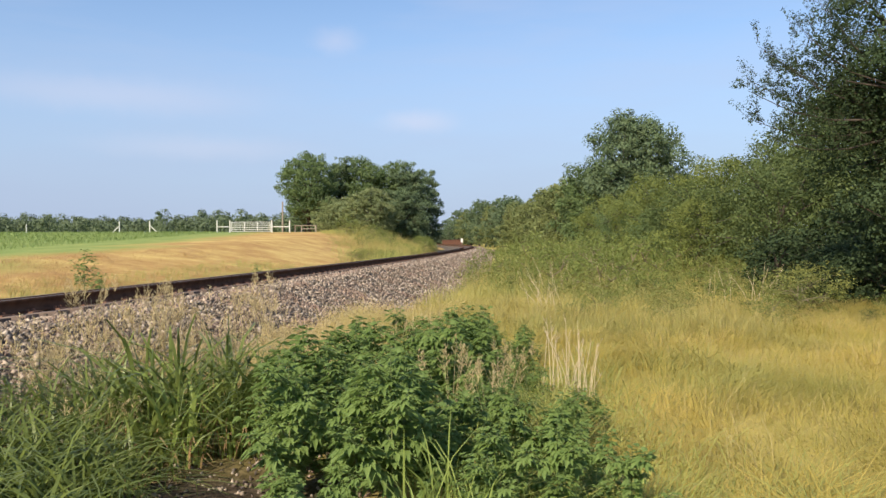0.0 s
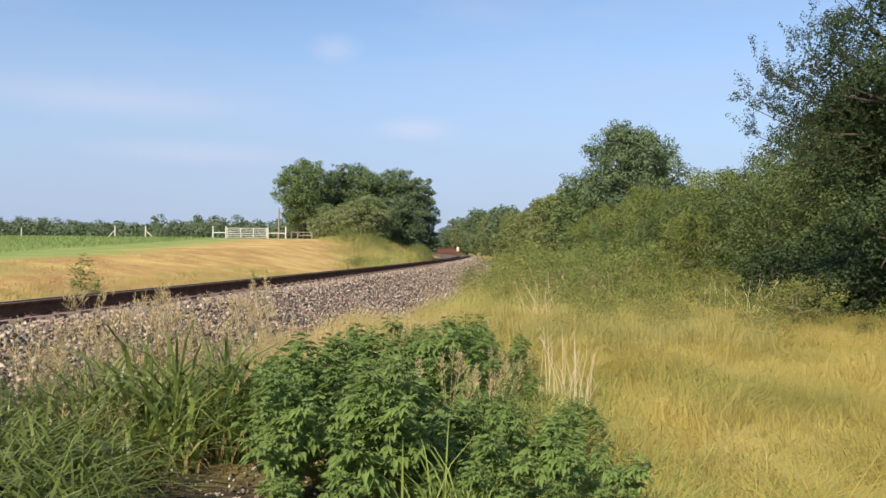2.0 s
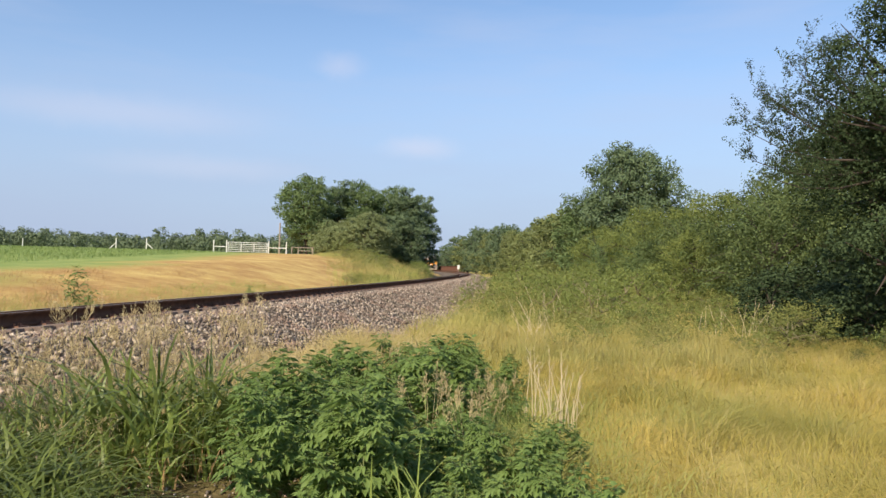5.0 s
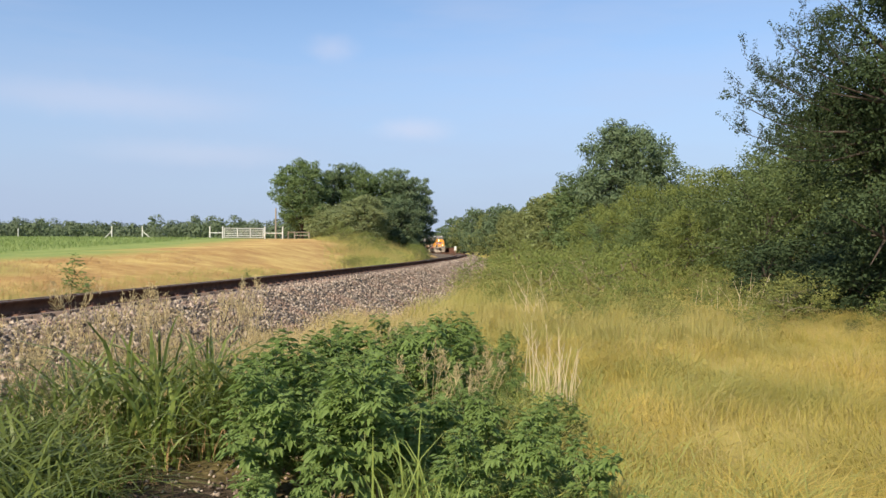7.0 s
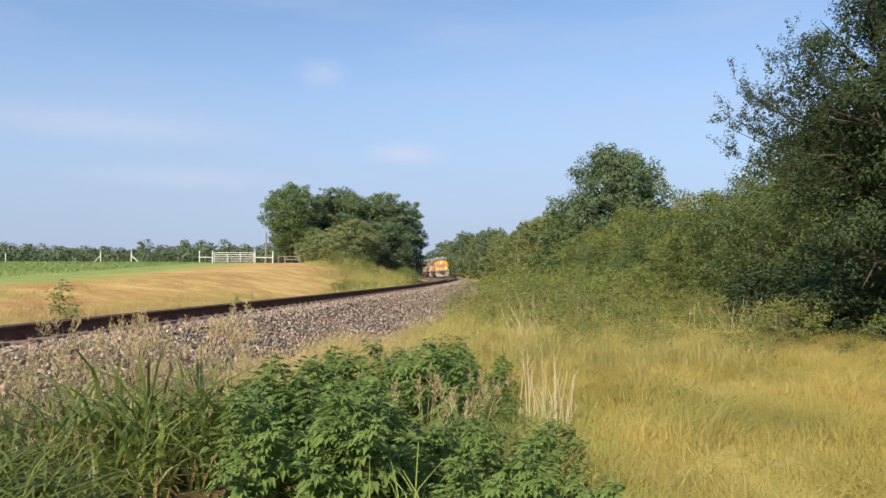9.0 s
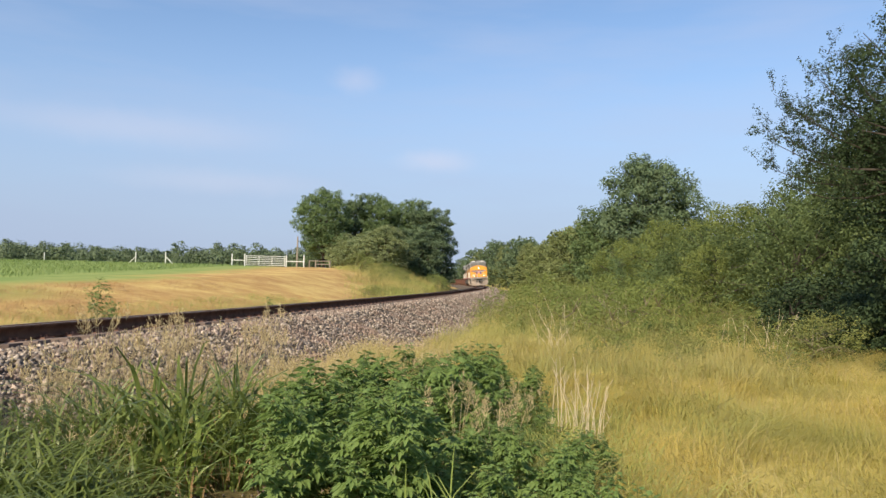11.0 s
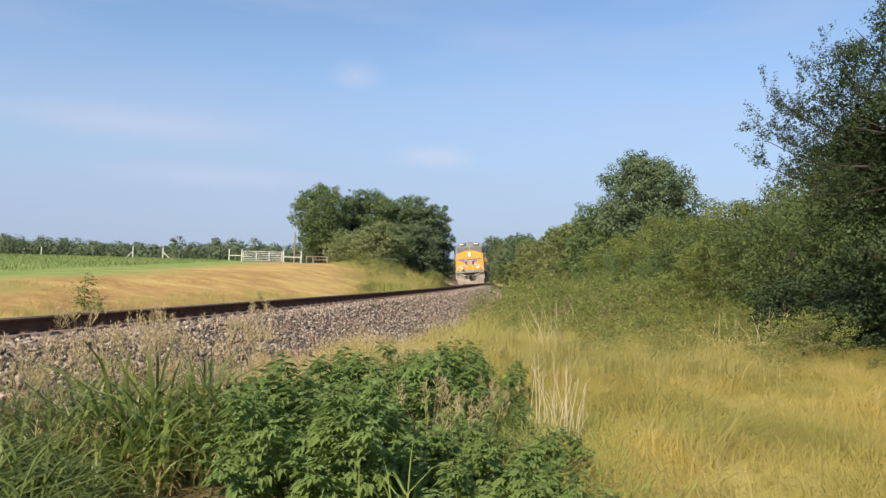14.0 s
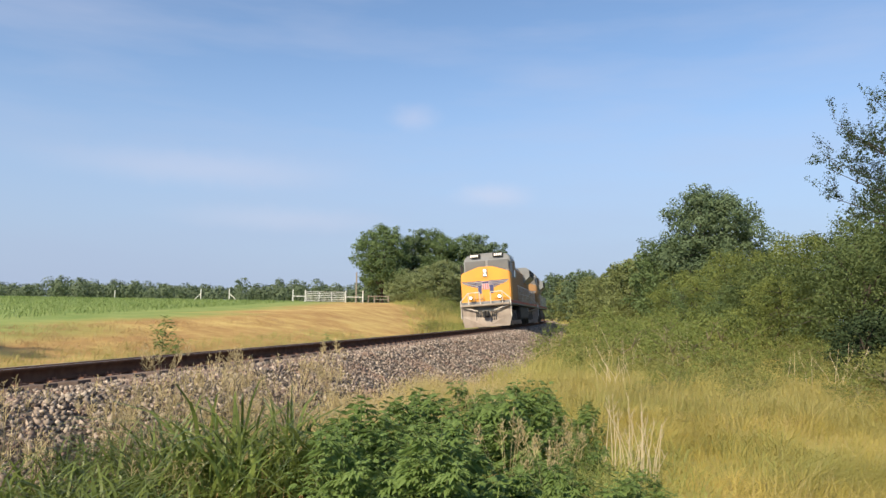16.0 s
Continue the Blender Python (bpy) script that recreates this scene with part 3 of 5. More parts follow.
def woods():
    oak = tree("oak_tree", 1, 11.0, 4.6, M_OAK, 0.225, 56, "dense green oak tree with a rounded crown by the track", 0.20, 30)
    elm = tree("elm_tree", 2, 9.0, 4.2, M_ELM, 0.22, 60, "pale grey-green elm tree with drooping leafy boughs", 0.10, 32)
    dark = tree("hackberry_tree", 3, 10.0, 3.4, M_DARK, 0.225, 74, "dark green tree with a tall narrow crown", 0.06, 32)
    far_kinds = (tree("oak_tree", 11, 11.0, 4.6, M_DARK, 0.34, 21, "dusky green oak tree in the wood along the line", 0.15, 30),
                 tree("elm_tree", 12, 9.0, 4.2, M_VINE, 0.26, 40, "pale olive vine-hung elm tree in the wood along the line", 0.08, 30),
                 tree("hackberry_tree", 13, 10.0, 3.4, M_DARK, 0.34, 21, "dark green tree in the wood along the line", 0.05, 30))
    # the clump beyond the track
    put(oak, -18.6, 106, 0, 1.0, 1.02, first=True)
    put(oak, -11.8, 112, 140, 0.92, 1.06)
    put(elm, -9.2, 98, 0, 0.88, 0.72, first=True)
    put(elm, -13.8, 101, 100, 0.8, 0.9)
    put(elm, -15.6, 104, 210, 0.75, 1.15)
    put(dark, -5.0, 112, 0, 1.14, 1.0, first=True)
    put(oak, -7.6, 114, 250, 0.85, 1.16)
    put(dark, -3.3, 117, 80, 0.92, 1.08)
    put(dark, -5.2, 104, 200, 0.75, 0.9)
    put(elm, -7.0, 107, 30, 0.8, 1.1)
    put(dark, -15.0, 111, 60, 0.9, 1.05)
    # the wood along the near side of the line
    dome = tree("oak_tree", 17, 12.6, 5.0, M_DARK, 0.21, 66, "tall dark oak tree with a dense domed crown", 0.2, 44, squash=0.95)
    put(dome, 17.4, 70, 60, 1.0, 1.0, first=True)
    put(oak, 13.6, 72, 200, 0.75, 1.0)
    put(elm, 16.6, 62, 50, 0.85, 0.78)
    used = set()
    for x, y, k, s in ((13.0, 84, 1, 0.92), (14.0, 95, 1, 0.95), (12.8, 106, 1, 0.9), (13.5, 118, 1, 0.98), (12.6, 130, 1, 1.0), (12.8, 143, 2, 1.0), (12.0, 156, 0, 0.98), (11.4, 170, 1, 1.15), (10.2, 186, 2, 1.2), (9.4, 202, 0, 1.2),
                       (7.8, 222, 1, 1.3), (5.0, 245, 0, 1.15), (1.5, 265, 2, 1.0), (18.0, 90, 2, 1.0), (18.5, 110, 1, 1.0), (18.0, 130, 0, 1.0), (17.0, 150, 1, 1.05), (16.0, 175, 0, 1.1), (14.0, 200, 1, 1.15), (-8, 150, 0, 0.9), (-9, 170, 2, 0.95), (-11, 195, 0, 0.9), (-14, 130, 1, 0.9), (-22, 122, 0, 0.8), (-14, 220, 1, 0.9), (-12, 250, 0, 1.0), (-7, 285, 1, 1.0)):
        put(far_kinds[k], x, y, x * 37 + y * 11, s, 0.97, first=k not in used)
        used.add(k)
    # nearer bushy trees on the rise
    bush = tree("leafy_thicket", 5, 5.0, 3.0, M_SHRUB, 0.10, 150, "yellow-green leafy thicket on the rise", 0.12, 26, category="bush", fine=8)
    dusk = tree("leafy_thicket", 6, 5.0, 3.0, M_DUSK, 0.092, 165, "deep green leafy thicket on the rise", 0.17, 26, category="bush", fine=8)
    mid = tree("leafy_thicket", 7, 5.0, 3.0, M_OAK, 0.095, 150, "mid-green leafy thicket on the rise", 0.12, 22, category="bush", fine=9)
    put(mid, 14.6, 33, 0, 0.85, 1.0, first=True)
    put(mid, 11.2, 40, 130, 0.75, 0.9)
    put(mid, 17.4, 31, 70, 0.95, 1.05)
    put(mid, 12.0, 52, 250, 0.9, 1.0)
    put(bush, 13.4, 37, 0, 1.0, 1.0, first=True)
    put(dusk, 16.8, 38, 80, 1.15, 1.0, first=True)
    put(bush, 12.6, 47, 120, 0.95, 1.1)
    put(bush, 15.5, 48, 20, 1.1, 0.92)
    put(dusk, 19.6, 36, 220, 1.25, 1.05)
    put(dusk, 10.2, 31, 100, 0.7, 0.9)
    put(bush, 12.4, 58, 90, 0.95, 1.0)
    put(dusk, 15.4, 27, 140, 1.15, 1.05)
    put(dusk, 11.2, 25.6, 40, 0.72, 1.0)
    put(bush, 9.6, 28.5, 200, 0.6, 1.0)
    # the big dark tree beside the meadow
    edge = [(x + 0.5, y, z) for x, y, z in ((-4.7, -0.3, 4.6), (-4.3, 0.2, 5.6), (-4.4, 0.5, 5.0), (-3.8, -0.4, 5.9), (-3.0, 0.3, 6.5), (-4.5, 0.1, 4.1), (-4.0, -0.2, 5.2), (-2.0, -0.5, 7.2), (-4.1, 0.0, 3.7), (-3.3, -0.6, 6.1), (-3.8, 0.4, 4.5), (-3.3, 0.1, 5.2), (-2.9, -0.3, 4.7), (-2.7, 0.3, 5.8), (-2.3, 0.0, 6.4), (-1.6, 0.2, 7.2), (-3.4, 0.3, 4.0), (-2.1, -0.4, 5.4), (-1.2, -0.2, 7.6))]
    big = tree("cedar_elm", 8, 8.2, 2.7, M_BIG, 0.066, 470, "large dark-leaved tree with wispy twigs beside the meadow, shade deepening its leaf colour", 0.15, 36, squash=0.9, sprays=edge)
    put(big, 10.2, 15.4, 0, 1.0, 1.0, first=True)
    put(oak, -19.6, 10.0, 40, 0.72, 1.1)
    # the gloom under the tree is painted into these leaves' colour
    under = tree("dark_undergrowth", 9, 2.4, 1.5, M_BIG, 0.1, 170, "leafy undergrowth beneath the tree, its shade put into the leaf colour", 0.03, 22, category="bush")
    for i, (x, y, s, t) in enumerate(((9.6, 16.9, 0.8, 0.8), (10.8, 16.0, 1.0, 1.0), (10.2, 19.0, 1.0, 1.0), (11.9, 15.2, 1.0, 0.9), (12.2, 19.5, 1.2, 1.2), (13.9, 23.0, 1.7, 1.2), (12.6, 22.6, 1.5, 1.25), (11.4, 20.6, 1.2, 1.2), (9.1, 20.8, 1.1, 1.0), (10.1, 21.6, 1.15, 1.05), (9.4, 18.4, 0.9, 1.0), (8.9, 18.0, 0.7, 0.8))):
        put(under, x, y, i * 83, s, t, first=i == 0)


def scrub_height(x, y):
    """How high the scrub stands over the ground."""
    u = x - track_x(y)
    edge = 4.9 + max(0, 0.42 * (25 - y)) + 1.1 * noise.noise((x * 0.35, y * 0.3, 6))
    rise = 0.3 + (0.8 + 0.55 * smooth(25, 42, y)) * smooth(edge, edge + 2.4, u)
    return rise * smooth(edge - 0.8, edge + 1.0, u) * smooth(14.5, 27, y + 0.5 * (x - 4)) * (0.85 + 0.5 * noise.noise((x * 0.5, y * 0.4, 3)))


def brush():
    """Scrub and tall weeds between the meadow and the trees."""
    a = tree("scrub_bush", 21, 1.5, 1.0, M_WEED, 0.046, 270, "low olive-green scrub bush among dry stalks", 0.04, 16, category="bush", fine=7)
    b = tree("scrub_bush", 22, 1.3, 0.95, M_SCRUB, 0.044, 260, "low grey-green leafy scrub bush", 0.04, 16, category="bush", fine=8)
    d = tree("scrub_bush", 23, 1.5, 1.05, M_DUSK, 0.048, 260, "deep green leafy scrub bush", 0.04, 16, category="bush", fine=8)
    rng = random.Random(9)
    n = 0
    while n < 72:
        y = 20 + 75 * rng.random() ** 1.6
        x = rng.uniform(track_x(y) + 5.2, 14)
        h = scrub_height(x, y)
        if h < 0.4:
            continue
        k = (a, b, d, d, b)[n % 5]
        put(k, x, y, rng.uniform(0, 360), min(1.35, h * rng.uniform(0.65, 1.05)), rng.uniform(0.8, 1.1), first=n < 3)
        n += 1
    # stragglers at the meadow's edge
    for i, (x, y, s) in enumerate(((3.3, 16.2, 0.5), (4.6, 15.6, 0.45), (5.4, 16.8, 0.62), (6.4, 15.0, 0.42), (7.3, 15.8, 0.72), (8.2, 14.7, 0.6), (8.8, 13.6, 0.42), (7.9, 16.6, 0.8), (6.7, 16.9, 0.55), (9.2, 15.0, 0.62), (4.2, 14.2, 0.4), (3.9, 18.4, 0.75), (2.6, 15.0, 0.35), (5.9, 13.6, 0.3), (7.9, 13.2, 0.35))):
        put((b, a, d)[i % 3], x, y, i * 71, s, 0.85)
    # rounded bushes that stand out of the slope
    for i, (x, y, s) in enumerate(((2.9, 20.6, 0.75), (4.4, 20.9, 0.9), (5.6, 21.8, 0.95), (3.5, 23.6, 0.95), (6.6, 22.2, 0.8), (4.9, 25.2, 1.1), (2.3, 25.0, 0.8), (6.9, 25.6, 1.15), (3.2, 28.4, 1.05), (5.6, 29.5, 1.25), (8.1, 27.6, 1.2), (1.8, 29.5, 0.9), (7.0, 32.0, 1.3), (3.9, 34.0, 1.3))):
        put((d, b)[i % 2], x, y, i * 59, s, 1.0)
    # weeds on the bank across the line
    for i in range(24):
        y = rng.uniform(52, 110)
        x = track_x(y) - rng.uniform(4.0, 5.5 + max(0, y - 55) * 0.24)
        put((a, b)[i % 2], x, y, rng.uniform(0, 360), rng.uniform(0.5, 0.95) * (0.7 + (y - 50) / 70), rng.uniform(0.7, 1.1))
    # leafy bushes at the foot of the far clump
    for i in range(26):
        y = rng.uniform(80, 108)
        x = track_x(y) - rng.uniform(4.8, 13)
        put((d, b)[i % 2], x, y, rng.uniform(0, 360), rng.uniform(0.8, 1.4), rng.uniform(0.8, 1.15))
    # the tangle that fills the ground between the bushes
    g = np.random.default_rng(77)
    heaps = {(m, away): [] for m in (M_WEED, M_SCRUB, M_SHRUB) for away in (0, 1)}
    roots, n = [], 0
    while n < 900:
        y = 17.0 + 75 * g.random() ** 1.4
        x = g.uniform(track_x(y) + 4.4, 14.5 if y < 60 else 13)
        h = scrub_height(x, y)
        if h < 0.1:
            continue
        r = g.uniform(0.2, 0.62) * (1 + y / 55)
        z = land_z(x, y)
        top = z + h * g.uniform(0.25, 0.95)
        heaps[((M_SCRUB, M_WEED, M_SHRUB)[min(2, int(g.random() * 3))], int(y > 32))].append((x, y, max(z + 0.1, top - r * 0.6), r, r, r * 0.8))
        for q in range(10):
            px, py = x + g.normal() * 0.4, y + g.normal() * 0.4
            roots.append((px, py, land_z(px, py) + h * 0.3))
        n += 1
    for (mat, away), blobs in heaps.items():
        v, f = leaves(g, clusters(g, blobs, 9, 0.42), 52 if away else 210, 0.105 if away else 0.048)
        tagged(raw("scrub_tangle", v, f, mat), "olive tangle of weeds and brambles on the slope" if mat is M_WEED else "grey-green tangle of weeds and brambles on the slope", "scrub", kind="stuff")
    v, f = blades(g, roots, 0.7, 0.008, 0.6, 0.35, 2, swirl=0.3)
    tagged(raw("scrub_grass", v, f, M_BANK), "tall olive grass growing through the scrub", "grass", kind="stuff")


def far_line():
    """The belt of trees on the skyline."""
    rng = np.random.default_rng(5)
    blobs = []
    for i in range(340):
        s = i / 339
        x = -330 + 400 * s
        y = 285 + 40 * math.sin(i * 0.7) + 25 * rng.random() + 60 * (1 - s)
        r = rng.uniform(2.6, 4.2) * (1.2 if noise.noise((x * 0.02, 3, 0)) > -0.12 else 0.85)
        z = land_z(x, y)
        for k in range(3):
            blobs.append((x + rng.uniform(-4, 4), y + rng.uniform(-3, 3), z + r * (0.35 + 0.4 * k), r * (1 - 0.2 * k), r * 0.8, r * 0.6))
    v, f = join([leaves(rng, blobs, 4.5, 0.85), leaves(rng, clusters(rng, blobs, 3, 0.42), 6, 0.74)])
    tagged(raw("far_trees", v, f, M_FAR), "distant belt of hazy green trees along the field", "trees", kind="stuff")
    blobs = []
    for i in range(60):
        a = radians(20 + 320 * i / 59)
        x, y = 130 * math.sin(a), -20 + 130 * math.cos(a)
        if y > 60 or x < -60 and y > -40:
            continue
        r = rng.uniform(4, 6)
        blobs += [(x, y, land_z(x, y) + r * (0.4 + 0.5 * k), r * (1.2 - 0.2 * k), r, r * 0.6) for k in range(3)]
    v, f = leaves(rng, blobs, 0.7, 2.6)
    tagged(raw("far_trees", v, f, M_FAR), "distant belt of green trees round the meadow", "trees", kind="stuff")


# ---- grasses ----
def sow(rng, n, where, keep=None):
    """n roots at places that where(rng) gives."""
    out = []
    while len(out) < n:
        x, y = where(rng)
        if keep is None or keep(x, y):
            out.append((x, y, land_z(x, y) - 0.01))
    return out


def tufts(rng, centres, each, r):
    c = np.repeat(np.asarray(centres), each, axis=0)
    c[:, :2] += rng.normal(size=(len(c), 2)) * r
    return c


def in_weeds(x, y):
    return (-0.3 * y + 0.3 if y < 5.5 else -1.35 + (y - 5.5) * 0.2) < x < 0.95 and y < 10.4 or x < -0.5 and y < 6.4


def meadow():
    rng = np.random.default_rng(3)
    # open meadow on the near side, in tufts
    spots = sow(rng, 6000, lambda g: (g.uniform(-0.6, 11), 2.4 + 17 * g.random() ** 1.3), lambda x, y: x < 0.8 * y + 1.6 and not in_weeds(x, y) and x - track_x(y) > 4.2)
    v, f = blades(rng, tufts(rng, spots, 9, 0.07), 0.40, 0.0055, 1.9, 0.8, 3, swirl=0.5)
    tagged(raw("meadow_grass", v, f, M_MEADOW), "yellowing long meadow grass, wind-laid in swirls", "grass", kind="stuff")
    # the same grass underfoot and behind
    near = np.random.default_rng(30)
    spots = sow(near, 1900, lambda g: (g.uniform(-2.2, 7), g.uniform(-6, 2.6)), lambda x, y: x - track_x(y) > 4.4)
    v, f = blades(near, tufts(near, spots, 9, 0.11), 0.34, 0.007, 1.7, 0.8, 2, swirl=0.5)
    tagged(raw("meadow_grass", v, f, M_MEADOW), "trampled yellowing meadow grass", "grass", kind="stuff")
    spots = sow(rng, 360, lambda g: (g.uniform(0.1, 1.75), g.uniform(3.3, 8.6)))
    v, f = blades(rng, tufts(rng, spots, 12, 0.08), 0.42, 0.007, 0.9, 0.6, 3, swirl=0.1)
    tagged(raw("fresh_grass", v, f, M_FRESH), "fresh light green grass among the weeds", "grass", kind="stuff")
    # greener tufts in loose drifts, and ripe stems that stand over them
    green = [p for p in sow(rng, 3600, lambda g: (g.uniform(0.6, 10), 3.2 + 16 * g.random() ** 1.1), lambda x, y: x < 0.8 * y + 1.6 and not in_weeds(x, y) and x - track_x(y) > 4.4) if noise.noise((p[0] * 0.55, p[1] * 0.4, 8)) + 0.42 * smooth(8, 16, p[1]) + 0.25 * smooth(2.2, 1.0, p[0]) > 0.2]
    v, f = blades(rng, tufts(rng, green, 11, 0.08), 0.36, 0.006, 1.4, 0.7, 3, swirl=0.4)
    tagged(raw("meadow_grass", v, f, M_BANK), "greener tufts scattered through the meadow grass", "grass", kind="stuff")
    spots = [p for p in sow(rng, 2600, lambda g: (g.uniform(0.7, 10), 3.0 + 14 * g.random() ** 1.1), lambda x, y: x < 0.8 * y + 1.6 and not in_weeds(x, y) and x - track_x(y) > 4.4) if noise.noise((p[0] * 0.4, p[1] * 0.4, 2)) > -0.15]
    v, f = blades(rng, tufts(rng, spots, 4, 0.1), 0.42, 0.0035, 0.95, 0.5, 2, swirl=0.2)
    tagged(raw("ripe_grass", v, f, M_GOLD), "thin ripe stems standing in the meadow", "grass", kind="stuff")
    # taller fringe at the foot of the ballast
    spots = sow(rng, 1500, lambda g: (g.uniform(3.7, 5.6), 6.8 + 8.5 * g.random() ** 1.2))
    spots = [(track_x(y) + u, y, land_z(track_x(y) + u, y) - 0.01) for u, y, _ in spots if not in_weeds(track_x(y) + u, y)]
    v, f = blades(rng, tufts(rng, spots, 11, 0.09), 0.54, 0.0045, 0.6, 0.5, 3, swirl=0.4)
    tagged(raw("ripe_grass", v, f, M_GOLD), "ripe golden grass along the ballast toe", "grass", kind="stuff")
    spots = sow(rng, 170, lambda g: (g.uniform(3.0, 4.5), 6.2 + 4.0 * g.random()))
    spots = [(track_x(y) + u, y, land_z(track_x(y) + u, y) - 0.01) for u, y, _ in spots]
    v, f = blades(rng, tufts(rng, spots, 8, 0.09), 0.42, 0.0045, 0.6, 0.5, 2, swirl=0.2)
    tagged(raw("ripe_grass", v, f, M_GOLD), "sparse ripe grass growing out of the stones", "grass", kind="stuff")
    # rough strip between meadow and scrub
    spots = sow(rng, 3000, lambda g: (g.uniform(4.5, 11), 12 + 40 * g.random() ** 1.5))
    spots = [(track_x(y) + u, y, land_z(track_x(y) + u, y) - 0.01) for u, y, _ in spots]
    v, f = blades(rng, tufts(rng, spots, 10, 0.12), 0.46, 0.009, 0.5, 0.4, 2, swirl=0.3)
    tagged(raw("rough_grass", v, f, M_BANK), "rough olive and straw grass below the scrub", "grass", kind="stuff")
    # bank below the clump of trees across the line, lower towards its edge
    low, tall = [], []
    while len(low) + len(tall) < 2500:
        y, u = 38 + 72 * rng.random(), -rng.uniform(3.2, 24)
        inside = 2.9 + max(0, y - 39) * 0.27 + u
        if inside < 0 or y > 66 and -u < 4.6 or rng.random() > 0.25 + inside / 4:
            continue
        x = track_x(y) + u
        (low if inside < 2.4 + 2.0 * rng.random() else tall).append((x, y, land_z(x, y) - 0.01))
    for spots, h in ((low, 0.42), (tall, 0.9)):
        v, f = blades(rng, tufts(rng, spots, 11, 0.3), h, 0.028, 0.45, 0.35, 2, swirl=0.3)
        tagged(raw("bank_grass", v, f, M_BANK), "tall green and rusty grass on the far bank", "grass", kind="stuff")
    # verge beyond the meadow, along the foot of the ballast
    spots = []
    for i in range(1300):
        y, u = 40 + 80 * rng.random(), rng.uniform(4.3, 7.5)
        x = track_x(y) + u
        spots.append((x, y, land_z(x, y) - 0.01))
    v, f = blades(rng, tufts(rng, spots, 9, 0.2), 0.6, 0.022, 0.5, 0.4, 2, swirl=0.3)
    tagged(raw("verge_grass", v, f, M_BANK), "olive grass along the far foot of the ballast", "grass", kind="stuff")
    spots = []
    for i in range(2400):
        y, u = 6 + 34 * rng.random() ** 1.3, -(3.4 + 4.2 * rng.random() ** 1.5)
        x = track_x(y) + u
        spots.append((x, y, land_z(x, y) - 0.01))
    v, f = blades(rng, tufts(rng, spots, 8, 0.13), 0.32, 0.008, 0.7, 0.4, 2, swirl=0.4)
    tagged(raw("verge_grass", v, f, M_BANK), "ragged grass beside the far rail", "grass", kind="stuff")
    # rusty tufts left by the mower
    spots = [p for p in ((track_x(y) + u, y, 0) for u, y in zip(-4.2 - 8 * rng.random(3600) ** 1.3, 7 + 34 * rng.random(3600))) if noise.noise((p[0] * 0.3, p[1] * 0.2, 4)) > 0.02]
    spots = [(x, y, land_z(x, y) - 0.01) for x, y, _ in spots]
    v, f = blades(rng, tufts(rng, spots, 12, 0.16), 0.17, 0.009, 1.2, 0.6, 2, swirl=0.4)
    tagged(raw("mown_grass", v, f, M_RUST), "rusty tufts of cut grass on the verge", "grass", kind="stuff")
    # short stubble on the mown verge
    spots = sow(rng, 9000, lambda g: (-g.uniform(3.3, 13), 6 + 40 * g.random()), None)
    spots = [(track_x(y) + u, y, land_z(track_x(y) + u, y) - 0.01) for u, y, _ in spots]
    v, f = blades(rng, tufts(rng, spots, 3, 0.15), 0.09, 0.012, 0.8, 0.3, 1)
    tagged(raw("mown_grass", v, f, M_STUBBLE), "short dry mown grass on the verge", "grass", kind="stuff")
    # young crop in rows
    roots = []
    for row in range(70):
        for k in range(330):
            y = 14 + k * 0.26 + rng.uniform(-0.1, 0.1)
            u = -(14.4 + 0.21 * max(0, y - 18) + row * 0.76)
            x = track_x(y) + u + rng.uniform(-0.08, 0.08)
            if x > -0.72 * y - 4:
                roots.append((x, y, land_z(x, y)))
    v, f = blades(rng, np.repeat(np.asarray(roots), 2, axis=0), 0.36, 0.05, 0.8, 0.7, 2)
    tagged(raw("crop_rows", v, f, M_CROP), "rows of young green crop across the field", "crop", kind="stuff")


def grass_clump(name, seed, n, height, width, label, mat=None, lean=0.75, r=0.12):
    """A clump of arching coarse blades with a few dead ones low down."""
    rng = np.random.default_rng(seed)
    th = tagged(empty(name), label, "grass", "grass clumps by the ballast")
    roots = np.concatenate((rng.normal(size=(n, 2)) * r, np.zeros((n, 1))), axis=1)
    v, f = blades(rng, roots, height, width, lean, 0.75, 5)
    raw("tuft", v, f, mat or M_BLADE, th)
    v, f = blades(rng, roots[: n // 2] * 1.2, height * 0.42, width * 0.6, lean * 1.5, 0.9, 4)
    raw("dead_tuft", v, f, M_RUST, th, "rusty dead lower blades")
    return th


def seed_heads(th, seed, n, height, mat):
    """Open panicles on thin stalks."""
    rng = np.random.default_rng(seed)
    bits = []
    for i in range(n):
        a, ln = rng.uniform(0, math.tau), rng.uniform(0.05, 0.3)
        top = Vector((math.cos(a) * ln, math.sin(a) * ln, height * rng.uniform(0.8, 1.1)))
        bits.append(tube([(0, 0, 0), top * 0.5 + Vector((0, 0, 0.05)), top], [0.0022, 0.0018, 0.001], 3))
        for k in range(19):
            s = rng.uniform(0.0, 0.2)
            p = top - Vector((0, 0, s))
            e = p + Vector((rng.uniform(-1, 1), rng.uniform(-1, 1), rng.uniform(0.4, 1.6))) * (0.02 + s * 0.25)
            bits.append(tube([p, e], [0.0007, 0.0031], 3))
    v, f = join(bits)
    raw("seed_spray", v, f, mat, th, "pale feathery seed heads")


